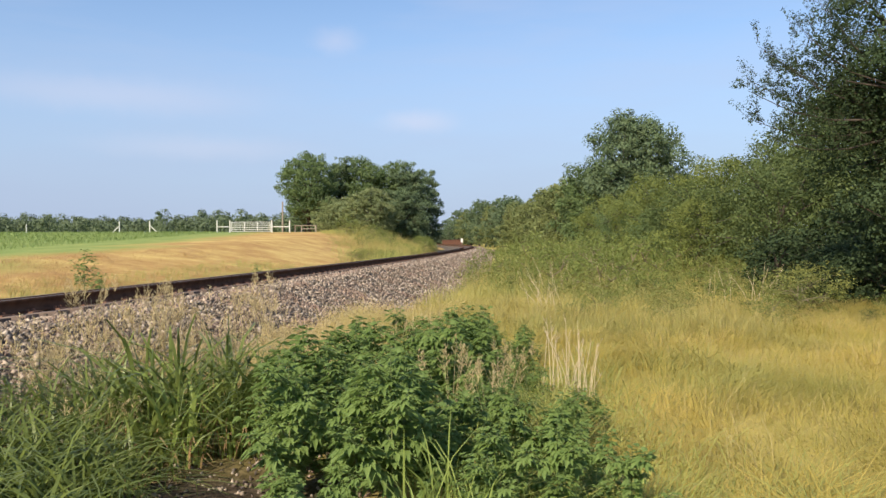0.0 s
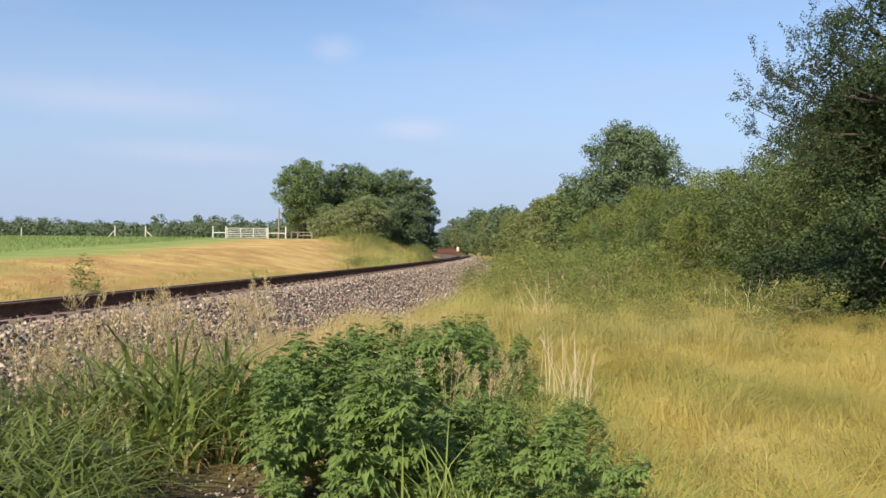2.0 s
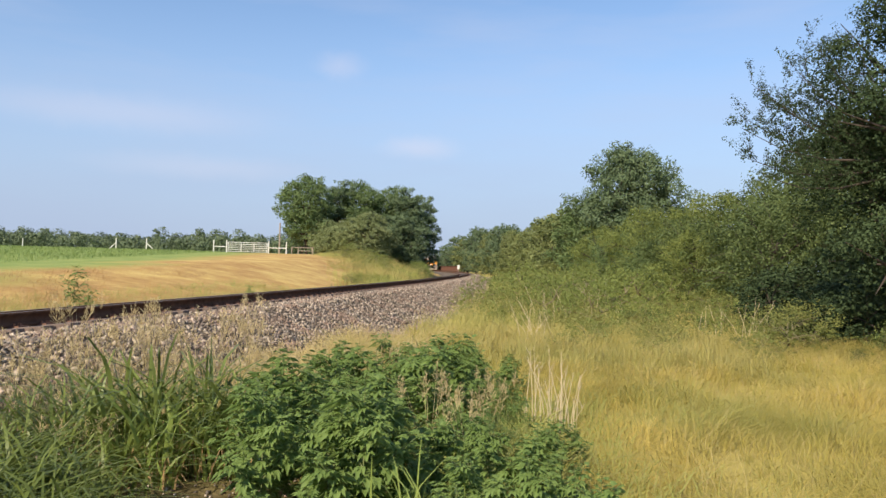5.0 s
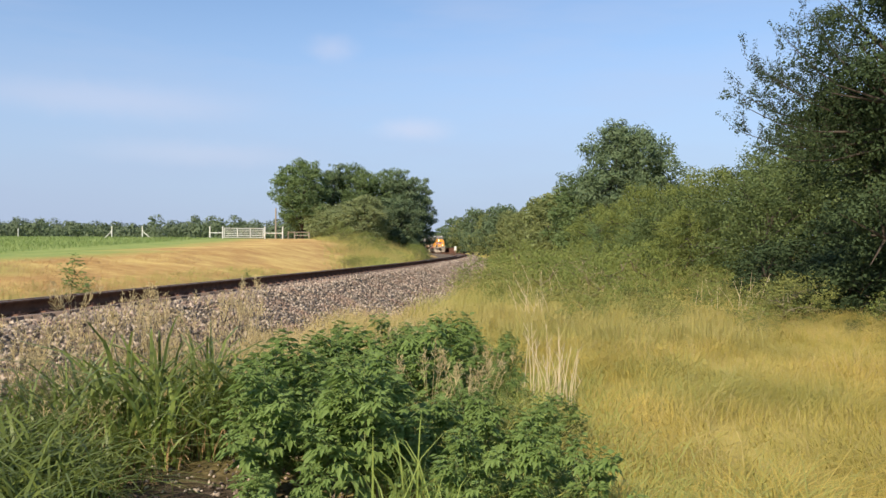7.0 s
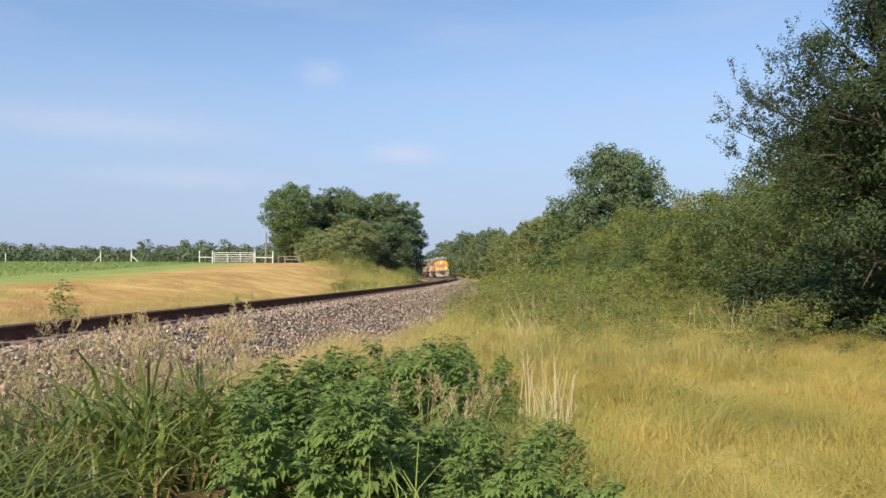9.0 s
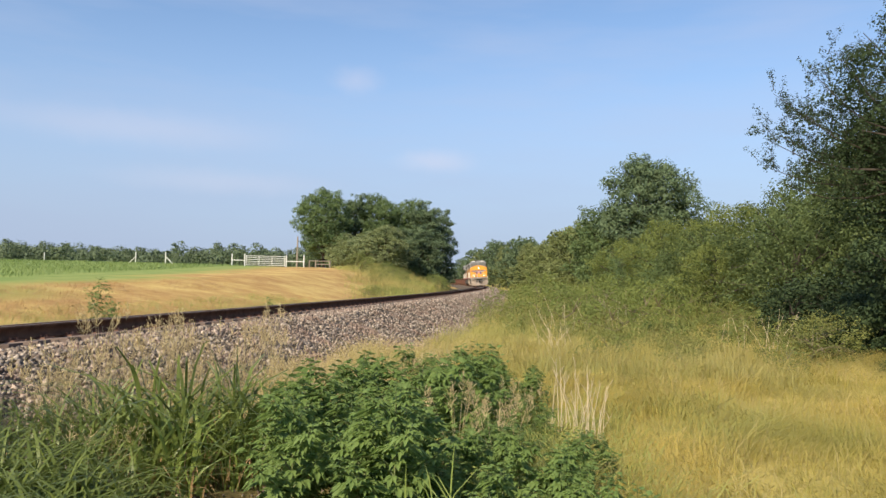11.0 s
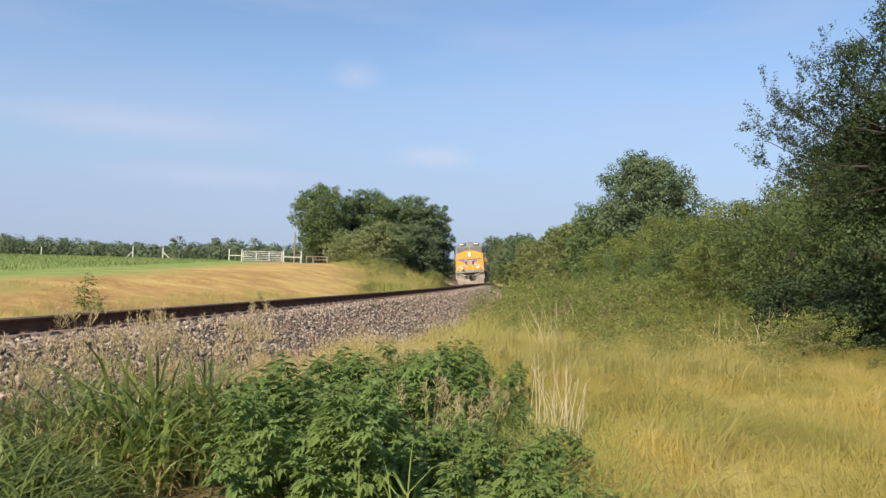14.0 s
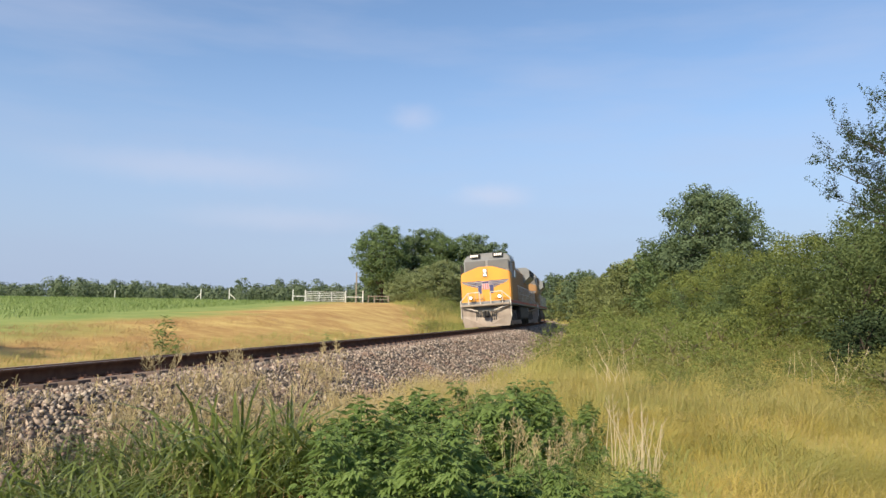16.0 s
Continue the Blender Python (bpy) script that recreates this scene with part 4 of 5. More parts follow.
def ragweed(seed, height, full=1.0):
    """An upright ragweed: stem, side shoots and lobed leaves in pairs."""
    rng = np.random.default_rng(seed)
    th = tagged(empty("ragweed_plant"), "lush dark-green ragweed with deeply lobed leaves", "weed", "ragweed patch")
    stems, vs, fs, base = [], [], [], 0
    tips = [(Vector((0, 0, 0)), Vector((rng.uniform(-0.08, 0.08), rng.uniform(-0.08, 0.08), height)))]
    for i in range(7):
        z = height * (0.18 + 0.1 * i)
        a = i * 2.4 + rng.uniform(-0.3, 0.3)
        d = Vector((math.cos(a), math.sin(a), 0.9)).normalized() * height * (0.52 - 0.045 * i)
        root = tips[0][1] * (z / height)
        tips.append((root, root + d))
    # lobes of a leaf: turn, length, half width
    lobes = ((0.0, 1.0, 0.2), (0.6, 0.78, 0.16), (-0.6, 0.78, 0.16), (1.25, 0.45, 0.12), (-1.25, 0.45, 0.12))
    for root, tip in tips:
        stems.append(tube([root, root.lerp(tip, 0.5) + Vector((0, 0, 0.02)), tip], [0.007, 0.005, 0.002], 5))
        length = (tip - root).length
        n = int((6 + length * 18) * full)
        for k in range(n):
            s = 0.25 + 0.75 * (k + 0.5) / n
            p = root.lerp(tip, s)
            for side in (0, math.pi):
                a = k * 1.57 + side + rng.uniform(-0.35, 0.35)
                out = Vector((math.cos(a), math.sin(a), rng.uniform(-0.35, 0.45) + 0.45 * (s > 0.85))).normalized()
                size = (0.118 - 0.05 * s * s) * rng.uniform(0.6, 1.3)
                across = out.cross(Vector((0, 0, 1))).normalized()
                up = across.cross(out)
                tilt = rng.uniform(-0.35, 0.35)
                across = across * math.cos(tilt) + up * math.sin(tilt)
                c = p + out * (0.03 + 0.04 * (1 - s))
                for turn, reach, wide in lobes:
                    d = out * math.cos(turn) + across * math.sin(turn)
                    w = across * math.cos(turn) - out * math.sin(turn)
                    sag = Vector((0, 0, -1)) * (0.42 * size * reach * reach)
                    mid = c + d * (0.5 * reach * size) + sag * 0.22
                    vs += [tuple(c), tuple(mid + w * (wide * size) + up * (0.05 * size)), tuple(c + d * (reach * size) + sag), tuple(mid - w * (wide * size) + up * (0.05 * size))]
                    fs += [(base, base + 1, base + 2), (base, base + 2, base + 3)]
                    base += 4
    v, f = join(stems)
    raw("stem", v, f, M_STEM, th)
    raw("foliage", vs, fs, M_RAGWEED, th)
    return th


def stalk_clump(seed, n, height, spread, label, thick=0.01):
    rng = np.random.default_rng(seed)
    th = tagged(empty("dry_stalks"), label, "dead weed", "dead stalk clumps")
    for i in range(n):
        a = rng.uniform(0, math.tau)
        h = height * (0.35 + 0.7 * rng.random() ** 0.7)
        ln = spread * rng.uniform(0.1, 1)
        x, y = rng.normal() * 0.17 * height, rng.normal() * 0.1
        tip = (x + math.cos(a) * ln, y + math.sin(a) * ln * 0.5, h)
        mid = (x + math.cos(a) * ln * 0.35, y, h * 0.5)
        bits = [tube([(x, y, -0.03), mid, tip], [thick, thick * 0.75, thick * 0.3], 5)]
        for k in range(2):
            s = rng.uniform(0.5, 0.9)
            p = Vector(mid).lerp(Vector(tip), s)
            bits.append(tube([p, p + Vector((rng.uniform(-0.06, 0.06), rng.uniform(-0.04, 0.04), 0.09))], [0.0025, 0.001], 4))
        v, f = join(bits)
        raw("stalk", v, f, M_STRAW, th)
    return th


def foreground():
    rng = random.Random(2)
    kinds = [ragweed(31, 0.95), ragweed(32, 0.8), ragweed(33, 1.05)]
    spots = []
    while len(spots) < 126:
        x, y = rng.uniform(-1.3, 1.3), rng.uniform(3.5, 10.4)
        edge = -0.235 * y + 0.08 if y < 5.5 else -1.19 + (y - 5.5) * 0.19
        if edge < x < (0.95 if y < 5.2 else 0.105 * y) and all(math.hypot(x - a, y - b) > 0.2 for a, b in spots):
            spots.append((x, y))
    for i, (x, y) in enumerate(spots):
        k = kinds[i % 3]
        small = 0.62 if x > -0.015 * y and y < 6.6 else 1.0 - 0.07 * max(0, y - 7) - 0.4 * smooth(0.03, 0.105, x / y)
        put(k, x, y, rng.uniform(0, 360), rng.uniform(0.8, 1.02) * small, 1.0, 0.02, first=i < 3)
    for i in range(18):
        put(kinds[i % 3], 0.05 + 0.055 * i + rng.uniform(-0.05, 0.05), 3.55 + 0.32 * (i * 5 % 6) + rng.uniform(0, 0.2), i * 97, rng.uniform(0.58, 0.7), 1.0, 0.02)
    for i in range(14):
        y = 6.4 + 0.3 * i
        put(kinds[i % 3], y * (0.095 + 0.03 * (i * 7 % 5) / 4), y, i * 131, 0.45 + 0.04 * (i * 3 % 5), 1.0, 0.02)
    for i in range(13):
        put(kinds[i % 3], 0.9 + 0.32 * rng.random() ** 1.5, rng.uniform(4.3, 6.9), i * 57, rng.uniform(0.36, 0.58), 1.0, 0.02)
    johnson = grass_clump("johnson_grass", 41, 66, 1.12, 0.034, "tall arching johnson grass clump with dead lower blades", lean=0.85, r=0.15)
    frond = grass_clump("johnson_grass", 48, 26, 1.12, 0.04, "bright green johnson grass with arching fronds", M_FROND, lean=0.75, r=0.09)
    for i, (x, y, s) in enumerate(((-1.79, 5.5, 1.0), (-1.5, 5.75, 0.8), (-2.1, 5.6, 0.75), (-1.25, 6.3, 0.8), (-2.35, 6.4, 0.8))):
        put(frond, x, y, i * 77 + 20, s, 1.0, 0.02, first=i == 0)
    low = grass_clump("coarse_grass", 42, 90, 0.78, 0.03, "low coarse green grass clump flopping outward", lean=1.1, r=0.22)
    fine = grass_clump("wild_rye", 43, 110, 0.72, 0.009, "fine green grass clump with pale seed heads", lean=0.5, r=0.2)
    seed_heads(fine, 44, 9, 0.85, M_FUZZ)
    for i, (x, y, s) in enumerate(((-1.95, 5.8, 1.18), (-1.55, 6.0, 1.05), (-2.3, 6.1, 1.0), (-1.2, 6.1, 0.85), (-2.6, 5.7, 0.8), (-1.75, 6.6, 0.9), (-2.75, 6.5, 0.75))):
        put(johnson, x, y, i * 77, s, 1.0, 0.02, first=i == 0)
    for i, (x, y, s) in enumerate(((-2.2, 4.5, 1.0), (-2.7, 4.9, 1.0), (-2.0, 3.95, 0.9), (-3.0, 5.4, 0.8), (-2.4, 5.2, 0.8), (-2.5, 4.1, 0.9), (-3.1, 4.6, 0.8), (-2.85, 4.2, 0.8), (-2.1, 5.0, 0.8), (-1.75, 3.7, 0.7), (-3.3, 5.9, 0.7), (-2.3, 4.0, 1.0), (-2.7, 4.4, 1.05), (-3.2, 5.1, 0.9), (-1.9, 4.4, 0.7), (-2.95, 5.0, 0.95), (-2.5, 4.7, 1.0))):
        put(low, x, y, i * 50, s, 1.0, 0.02, first=i == 0)
    for i, (x, y, s) in enumerate(((-1.3, 7.3, 1.0), (-2.0, 7.4, 1.0), (-2.9, 6.9, 0.9), (-0.8, 7.9, 1.0), (-1.6, 8.2, 0.9), (-2.6, 7.8, 0.8), (-3.2, 6.4, 0.7), (0.1, 6.1, 1.0), (0.4, 5.7, 0.9), (-1.9, 9.0, 0.8), (-2.3, 8.6, 0.7), (-0.5, 9.0, 0.9), (0.55, 6.6, 0.8), (-1.1, 9.8, 0.8), (0.1, 8.2, 0.9), (0.7, 7.6, 0.8), (-0.2, 10.4, 0.8))):
        put(fine, x, y, i * 61, s, 1.0, 0.02, first=i == 0)
    slim = grass_clump("tall_grass", 46, 18, 0.98, 0.017, "slim upright bright green grass clump among ragweed", M_FROND, lean=0.4, r=0.07)
    for i, (x, y, s) in enumerate(((-0.07, 3.55, 0.95), (0.14, 3.6, 0.9), (0.02, 3.95, 1.0), (0.24, 3.9, 0.85), (-0.1, 4.6, 0.95))):
        put(slim, x, y, i * 77, s, 1.0, 0.02, first=i == 0)
    fuzz = tagged(empty("panicle_grass"), "thin panicle grass with tan feathery heads on ballast", "grass", "panicle grass on the ballast")
    fr = np.random.default_rng(47)
    v, f = blades(fr, np.concatenate((fr.normal(size=(26, 2)) * 0.12, np.zeros((26, 1))), axis=1), 0.4, 0.006, 0.6, 0.4)
    raw("tuft", v, f, M_FUZZ, fuzz)
    seed_heads(fuzz, 45, 9, 0.55, M_FUZZ)
    for i in range(24):
        y = 5.2 + 7.5 * rng.random() ** 1.3
        x = track_x(y) + rng.uniform(2.7, 4.4)
        put(fuzz, x, y, i * 67, rng.uniform(0.7, 1.15), 1.0, 0.02, first=i == 0)
    for i in range(4):
        y = 8.4 + 0.4 * i
        put(fuzz, track_x(y) + 2.4 + 0.2 * (i * 3 % 4), y, i * 83, 0.95, 1.1, 0.02)
    for seed, n, h, sp, x, y, lab in ((51, 30, 0.9, 0.26, 1.26, 7.5, "clump of upright bleached dead weed stalks"), (52, 13, 1.05, 0.6, 2.3, 17.2, "splayed bleached dead stalks in scrub"), (53, 10, 1.1, 0.7, 7.4, 17.8, "row of pale dead stalks by the scrub"), (57, 7, 1.25, 0.45, 3.2, 22.0, "tall thin dead stalks in scrub"), (58, 7, 1.4, 0.5, 5.8, 26.0, "tall pale dead stalks in scrub"), (54, 7, 1.0, 0.6, 6.5, 18.2, "pale dead stalks by the scrub"), (55, 6, 1.1, 0.5, 4.2, 21.5, "thin dead stalks among scrub"), (56, 5, 1.0, 0.4, 5.6, 24.0, "pale dead stalks among scrub")):
        th = stalk_clump(seed, n, h, sp, lab, 0.0048 if y < 10 else 0.0065)
        put(th, x, y, first=True)
    for i, (x, y, s) in enumerate(((-6.6, 14.2, 1.0), (-6.2, 13.9, 0.6), (-5.6, 23.2, 0.55))):
        th = ragweed(61 + i, 0.95, 0.4)
        tagged(th, "tall leafy weed growing beside the far rail")
        put(th, x, y, 40 * i, s, 1.1, 0.02, first=True)


# ---- gate, fences and pole ----
def farm_gate():
    th = tagged(empty("farm_gate"), "white tubular steel farm gate, closed", "gate")
    z = 0.15
    for i, x in enumerate((-2.4, -0.8, 0.8, 2.4)):
        bm = bmesh.new()
        rod(bm, (x, 0, z), (x, 0, z + 1.2), 0.045)
        part("upright", bm, M_WHITE, th)
    for k in range(6):
        bm = bmesh.new()
        rod(bm, (-2.4, 0.02, z + 0.04 + k * 0.225), (2.4, 0.02, z + 0.04 + k * 0.225), 0.032)
        part("rail_bar", bm, M_WHITE, th)
    return th


def brace(name, label, spans, mat, h=1.55):
    """Fence posts with cross rails or diagonal struts."""
    th = tagged(empty(name), label, "fence", "field fence")
    for x in sorted({x for s in spans for x in s[:2]}):
        bm = bmesh.new()
        rod(bm, (x, 0, -0.2), (x, 0, h), 0.085, 8, 0.075)
        part("post", bm, mat, th)
    for a, b, za, zb in spans:
        bm = bmesh.new()
        rod(bm, (a, 0, za), (b, 0, zb), 0.05)
        part("cross_rail", bm, mat, th)
    return th


def fences():
    g = farm_gate()
    put(g, -23.9, 95, first=True)
    put(brace("fence_brace", "white pipe fence brace beside the gate", [(-1.6, 0, 0.75, 0.75)], M_WHITE), -26.5, 95, first=True)
    put(brace("fence_brace", "white pipe fence brace beside the gate", [(0, 2.2, 0.75, 0.75)], M_WHITE), -21.3, 95, first=True)
    put(brace("fence_end", "low weathered plank fence by the trees", [(0, 2.6, 0.9, 0.9), (0.8, 2.6, 0.5, 0.5)], M_POST, 1.0), -18.6, 96, first=True)
    for x, y, d, lab in ((-47.0, 111, -1.1, "pale fence post with a diagonal strut"), (-42.6, 111, 1.2, "pale fence post with a diagonal strut")):
        th = tagged(empty("braced_post"), lab, "fence", "field fence")
        bm = bmesh.new()
        rod(bm, (0, 0, -0.2), (0, 0, 1.75), 0.085)
        part("post", bm, M_WHITE, th)
        bm = bmesh.new()
        rod(bm, (0, 0, 1.1), (d, 0, 0.0), 0.06)
        part("strut", bm, M_WHITE, th)
        put(th, x, y, first=True)
    th = tagged(empty("fence_post"), "thin pale fence post at the field edge", "fence", "field fence")
    bm = bmesh.new()
    rod(bm, (0, 0, -0.2), (0, 0, 1.4), 0.07)
    part("post", bm, M_WHITE, th)
    put(th, -60.5, 111, first=True)
    th = tagged(empty("utility_pole"), "slim weathered wooden pole beside the trees", "pole")
    bm = bmesh.new()
    rod(bm, (0, 0, -0.5), (0, 0, 3.9), 0.12, 10, 0.09)
    part("shaft", bm, M_POST, th)
    bm = bmesh.new()
    rod(bm, (0, 0, 3.9), (0, 0, 4.0), 0.1, 10, 0.05)
    part("cap", bm, M_POST, th)
    put(th, -20.6, 98, first=True)


def bridge_and_marker():
    th = tagged(empty("bridge_girder"), "rust-brown plate girder of a railway bridge", "bridge")
    y = 200
    for i in range(10):
        y0, y1 = y + i * 6, y + i * 6 + 6
        p0, p1 = Vector((track_x(y0) + 3.0, y0, 0)), Vector((track_x(y1) + 3.0, y1, 0))
        d = (p1 - p0)
        m = Matrix.Translation(p0) @ pose(0, 0, 0, 0, 0, math.degrees(math.atan2(-d.x, d.y)))
        bm = bmesh.new()
        box(bm, -0.03, 0.03, 0, d.length, 0.3, 2.15)
        box(bm, -0.2, 0.2, 0, d.length, 2.15, 2.22)
        box(bm, -0.2, 0.2, 0, d.length, 0.25, 0.3)
        for k in range(4):
            box(bm, -0.18, 0.18, k * 1.5 + 0.02, k * 1.5 + 0.1, 0.3, 2.15)
        bmesh.ops.transform(bm, verts=bm.verts, matrix=m)
        part("girder_plate", bm, M_GIRDER, th)
    th = tagged(empty("track_marker"), "small white marker board on a post beside the track", "sign")
    bm = bmesh.new()
    rod(bm, (0, 0, -0.2), (0, 0, 1.7), 0.05)
    part("post", bm, M_POST, th)
    bm = bmesh.new()
    box(bm, -0.28, 0.28, -0.08, -0.055, 0.75, 1.75, 0.01)
    part("board", bm, M_WHITE, th, "plain white board")
    put(th, 4.4, 188, first=True)


# ---- the train ----
M_YELLOW = material("armour_yellow_paint", (0.78, 0.335, 0.025), (0.66, 0.285, 0.027), 1.2, 0.5, c3=(0.52, 0.26, 0.07))
# dusty yellow, browned further to hold the shade of the sides
M_DUSTY_SHADE = material("dusty_shaded_yellow_paint", (0.38, 0.20, 0.07), (0.26, 0.155, 0.075), 1.0, 0.75, c3=(0.20, 0.14, 0.09))
M_GREY = material("harbour_grey_paint", (0.27, 0.28, 0.28), (0.20, 0.20, 0.20), 1.5, 0.55)
M_PILOT = material("dusty_pilot_steel", (0.40, 0.335, 0.275), (0.27, 0.215, 0.17), 2.0, 0.75, bump=0.2)
M_UNDER = material("grimy_running_gear", (0.05, 0.045, 0.042), (0.10, 0.085, 0.075), 3, 0.8)
M_RED = material("red_stripe_paint", (0.45, 0.04, 0.03), (0.36, 0.04, 0.03), 2, 0.45)
M_BLUE = material("dark_blue_wing_paint", (0.03, 0.035, 0.12), (0.05, 0.05, 0.14), 2, 0.45)
M_PINK = material("faded_shield_paint", (0.62, 0.30, 0.28), (0.55, 0.50, 0.52), 9, 0.5)
# base colour lifted to pale grey in place of reflected sky
M_CABGLASS = material("sky_paled_cab_glass", (0.13, 0.135, 0.13), (0.18, 0.18, 0.17), 1, 0.1, spec=0.8)
M_BLACK = material("black_fittings", (0.02, 0.02, 0.02), (0.035, 0.032, 0.03), 4, 0.7)
M_HANDRAIL = material("pale_handrail_paint", (0.70, 0.66, 0.58), (0.58, 0.52, 0.44), 5, 0.5)
M_LAMP = glow("lit_headlight", (1.0, 0.74, 0.36), 9)
M_DITCH = glow("lit_ditch_light", (1.0, 0.72, 0.34), 7)
M_DIM = glow("dim_ditch_light", (1.0, 0.8, 0.55), 2)
M_BOARD = glow("lit_number_board", (0.9, 0.88, 0.8), 0.35)


def truck(th, y):
    """A six-wheel truck: side frames with springs and boxes, wheels on axles."""
    for s in (-1, 1):
        bm = bmesh.new()
        prism(bm, [(s * 1.02, 0.55), (s * 1.16, 0.55), (s * 1.16, 1.0), (s * 1.02, 1.0)], y - 2.35, y + 2.35)
        for k in (-1.85, 0, 1.85):
            box(bm, s * 1.0, s * 1.22, y + k - 0.24, y + k + 0.24, 0.35, 0.75, 0.03)
        for k in (-0.92, 0.92):
            for j in (-0.18, 0.18):
                rod(bm, (s * 1.13, y + k + j, 0.42), (s * 1.13, y + k + j, 0.8), 0.1, 10)
            box(bm, s * 1.02, s * 1.2, y + k - 0.4, y + k + 0.4, 0.34, 0.43)
        part("truck_frame", bm, M_UNDER, th)
    for k in (-1.85, 0, 1.85):
        bm = bmesh.new()
        rod(bm, (-0.8, y + k, 0.53), (0.8, y + k, 0.53), 0.09, 10)
        for s in (-1, 1):
            rod(bm, (s * 0.69, y + k, 0.53), (s * 0.82, y + k, 0.53), 0.53, 24)
            rod(bm, (s * 0.66, y + k, 0.53), (s * 0.69, y + k, 0.53), 0.56, 24)
        part("wheelset", bm, M_UNDER, th)


def locomotive(lead=True):
    """Local +y is forward, the coupler face at y = 0, the rail head at z = 0."""
    th = tagged(empty("locomotive"), "yellow and grey diesel freight locomotive with lit headlights" if lead else "yellow and grey diesel freight locomotive coupled behind the leader", "locomotive", "coupled locomotives")
    # underframe and walkway
    bm = bmesh.new()
    box(bm, -1.5, 1.5, -21.4, -0.75, 1.32, 1.58, 0.02)
    box(bm, -0.75, 0.75, -21.6, -0.6, 0.9, 1.32, 0.03)
    part("underframe", bm, M_GREY, th)
    for s in (-1, 1):
        bm = bmesh.new()
        box(bm, s * 1.503, s * 1.515, -21.3, -0.8, 1.42, 1.55)
        part("sill_stripe", bm, M_RED, th, "red sill stripe")
    bm = bmesh.new()
    box(bm, -1.35, 1.35, -13.9, -7.9, 0.38, 1.3, 0.18)
    part("fuel_tank", bm, M_UNDER, th)
    for y in (-4.4, -17.6):
        truck(th, y)
    # pilot, plough and anticlimber
    bm = bmesh.new()
    prism(bm, [(-1.5, 1.30), (1.5, 1.30), (1.52, 0.95), (1.44, 0.36), (1.3, 0.07), (-1.3, 0.07), (-1.44, 0.36), (-1.52, 0.95)], -0.72, -0.6)
    part("pilot", bm, M_PILOT, th, "dusty pale grey pilot plate")
    bm = bmesh.new()
    v = [(-1.36, -0.6, 0.06), (-1.48, -0.6, 0.74), (0, -0.2, 0.06), (0, -0.38, 0.6), (1.36, -0.6, 0.06), (1.48, -0.6, 0.74)]
    q = [bm.verts.new(p) for p in v]
    q2 = [bm.verts.new((p[0], p[1] - 0.05, p[2])) for p in v]
    for a in ((0, 2, 3, 1), (2, 4, 5, 3)):
        bm.faces.new([q[i] for i in a])
        bm.faces.new([q2[i] for i in a[::-1]])
    for a, b in ((0, 1), (0, 2), (2, 4), (4, 5), (1, 3), (3, 5)):
        bm.faces.new((q[a], q[b], q2[b], q2[a]))
    bmesh.ops.recalc_face_normals(bm, faces=bm.faces)
    part("snow_plough", bm, M_PILOT, th, "dusty pale grey plough blade")
    for s in (-1, 1):
        bm = bmesh.new()
        rod(bm, (s * 1.42, -0.5, 1.28), (s * 0.5, -0.42, 1.02), 0.035, 6)
        part("cut_lever", bm, M_HANDRAIL, th)
    bm = bmesh.new()
    box(bm, -1.45, 1.45, -0.75, -0.32, 1.3, 1.42, 0.03)
    part("anticlimber", bm, M_PILOT, th, "dusty grey anticlimber shelf")
    bm = bmesh.new()
    box(bm, -0.16, 0.16, -0.6, -0.2, 0.62, 0.98, 0.03)
    rod(bm, (0.06, -0.12, 0.66), (0.06, -0.12, 0.96), 0.12, 10)
    box(bm, -0.2, -0.06, -0.25, 0.02, 0.68, 0.94, 0.04)
    part("coupler", bm, M_BLACK, th, "black knuckle coupler")
    for s in (-1, 1):
        bm = bmesh.new()
        for k in range(3):
            rod(bm, (s * (0.35 + 0.12 * k), -0.55, 0.95), (s * (0.33 + 0.12 * k), -0.42, 0.45), 0.03, 6)
        part("air_hose", bm, M_BLACK, th)
        for k in range(4):
            bm = bmesh.new()
            box(bm, s * 1.08, s * 1.52, -0.98, -0.66, 0.36 + 0.3 * k, 0.40 + 0.3 * k)
            part("step", bm, M_UNDER, th)
        bm = bmesh.new()
        rod(bm, (s * 1.5, -0.52, 0.6), (s * 1.5, -0.52, 1.65), 0.03, 8)
        rod(bm, (s * 1.5, -0.52, 1.65), (s * 1.02, -0.52, 2.12), 0.03, 8)
        rod(bm, (s * 1.02, -0.52, 2.12), (s * 0.32, -0.52, 2.12), 0.025, 8)
        rod(bm, (s * 0.32, -0.52, 2.12), (s * 0.32, -0.52, 1.42), 0.025, 8)
        rod(bm, (s * 1.02, -0.52, 2.12), (s * 1.02, -0.52, 1.42), 0.025, 8)
        part("front_handrail", bm, M_HANDRAIL, th, "pale tubular handrail")
        bm = bmesh.new()
        rod(bm, (s * 0.86, -0.62, 1.82), (s * 0.86, -0.46, 1.82), 0.13, 16)
        lamp = part("ditch_light", bm, M_BLACK, th)
        bm = bmesh.new()
        rod(bm, (s * 0.86, -0.46, 1.82), (s * 0.86, -0.44, 1.82), 0.085, 16)
        part("lens", bm, (M_DITCH if s < 0 else M_DIM) if lead else M_CABGLASS, lamp)
    # wide nose with a peaked top
    bm = bmesh.new()
    prism(bm, [(-1.5, 1.5), (1.5, 1.5), (1.5, 3.32), (0.42, 3.7), (-0.42, 3.7), (-1.5, 3.32)], -2.3, -0.95)
    for v in bm.verts:
        if v.co.y > -1:
            v.co.y -= 0.127 * (v.co.z - 1.5)
    bmesh.ops.bevel(bm, geom=[e for e in bm.edges], offset=0.06, segments=2, affect="EDGES")
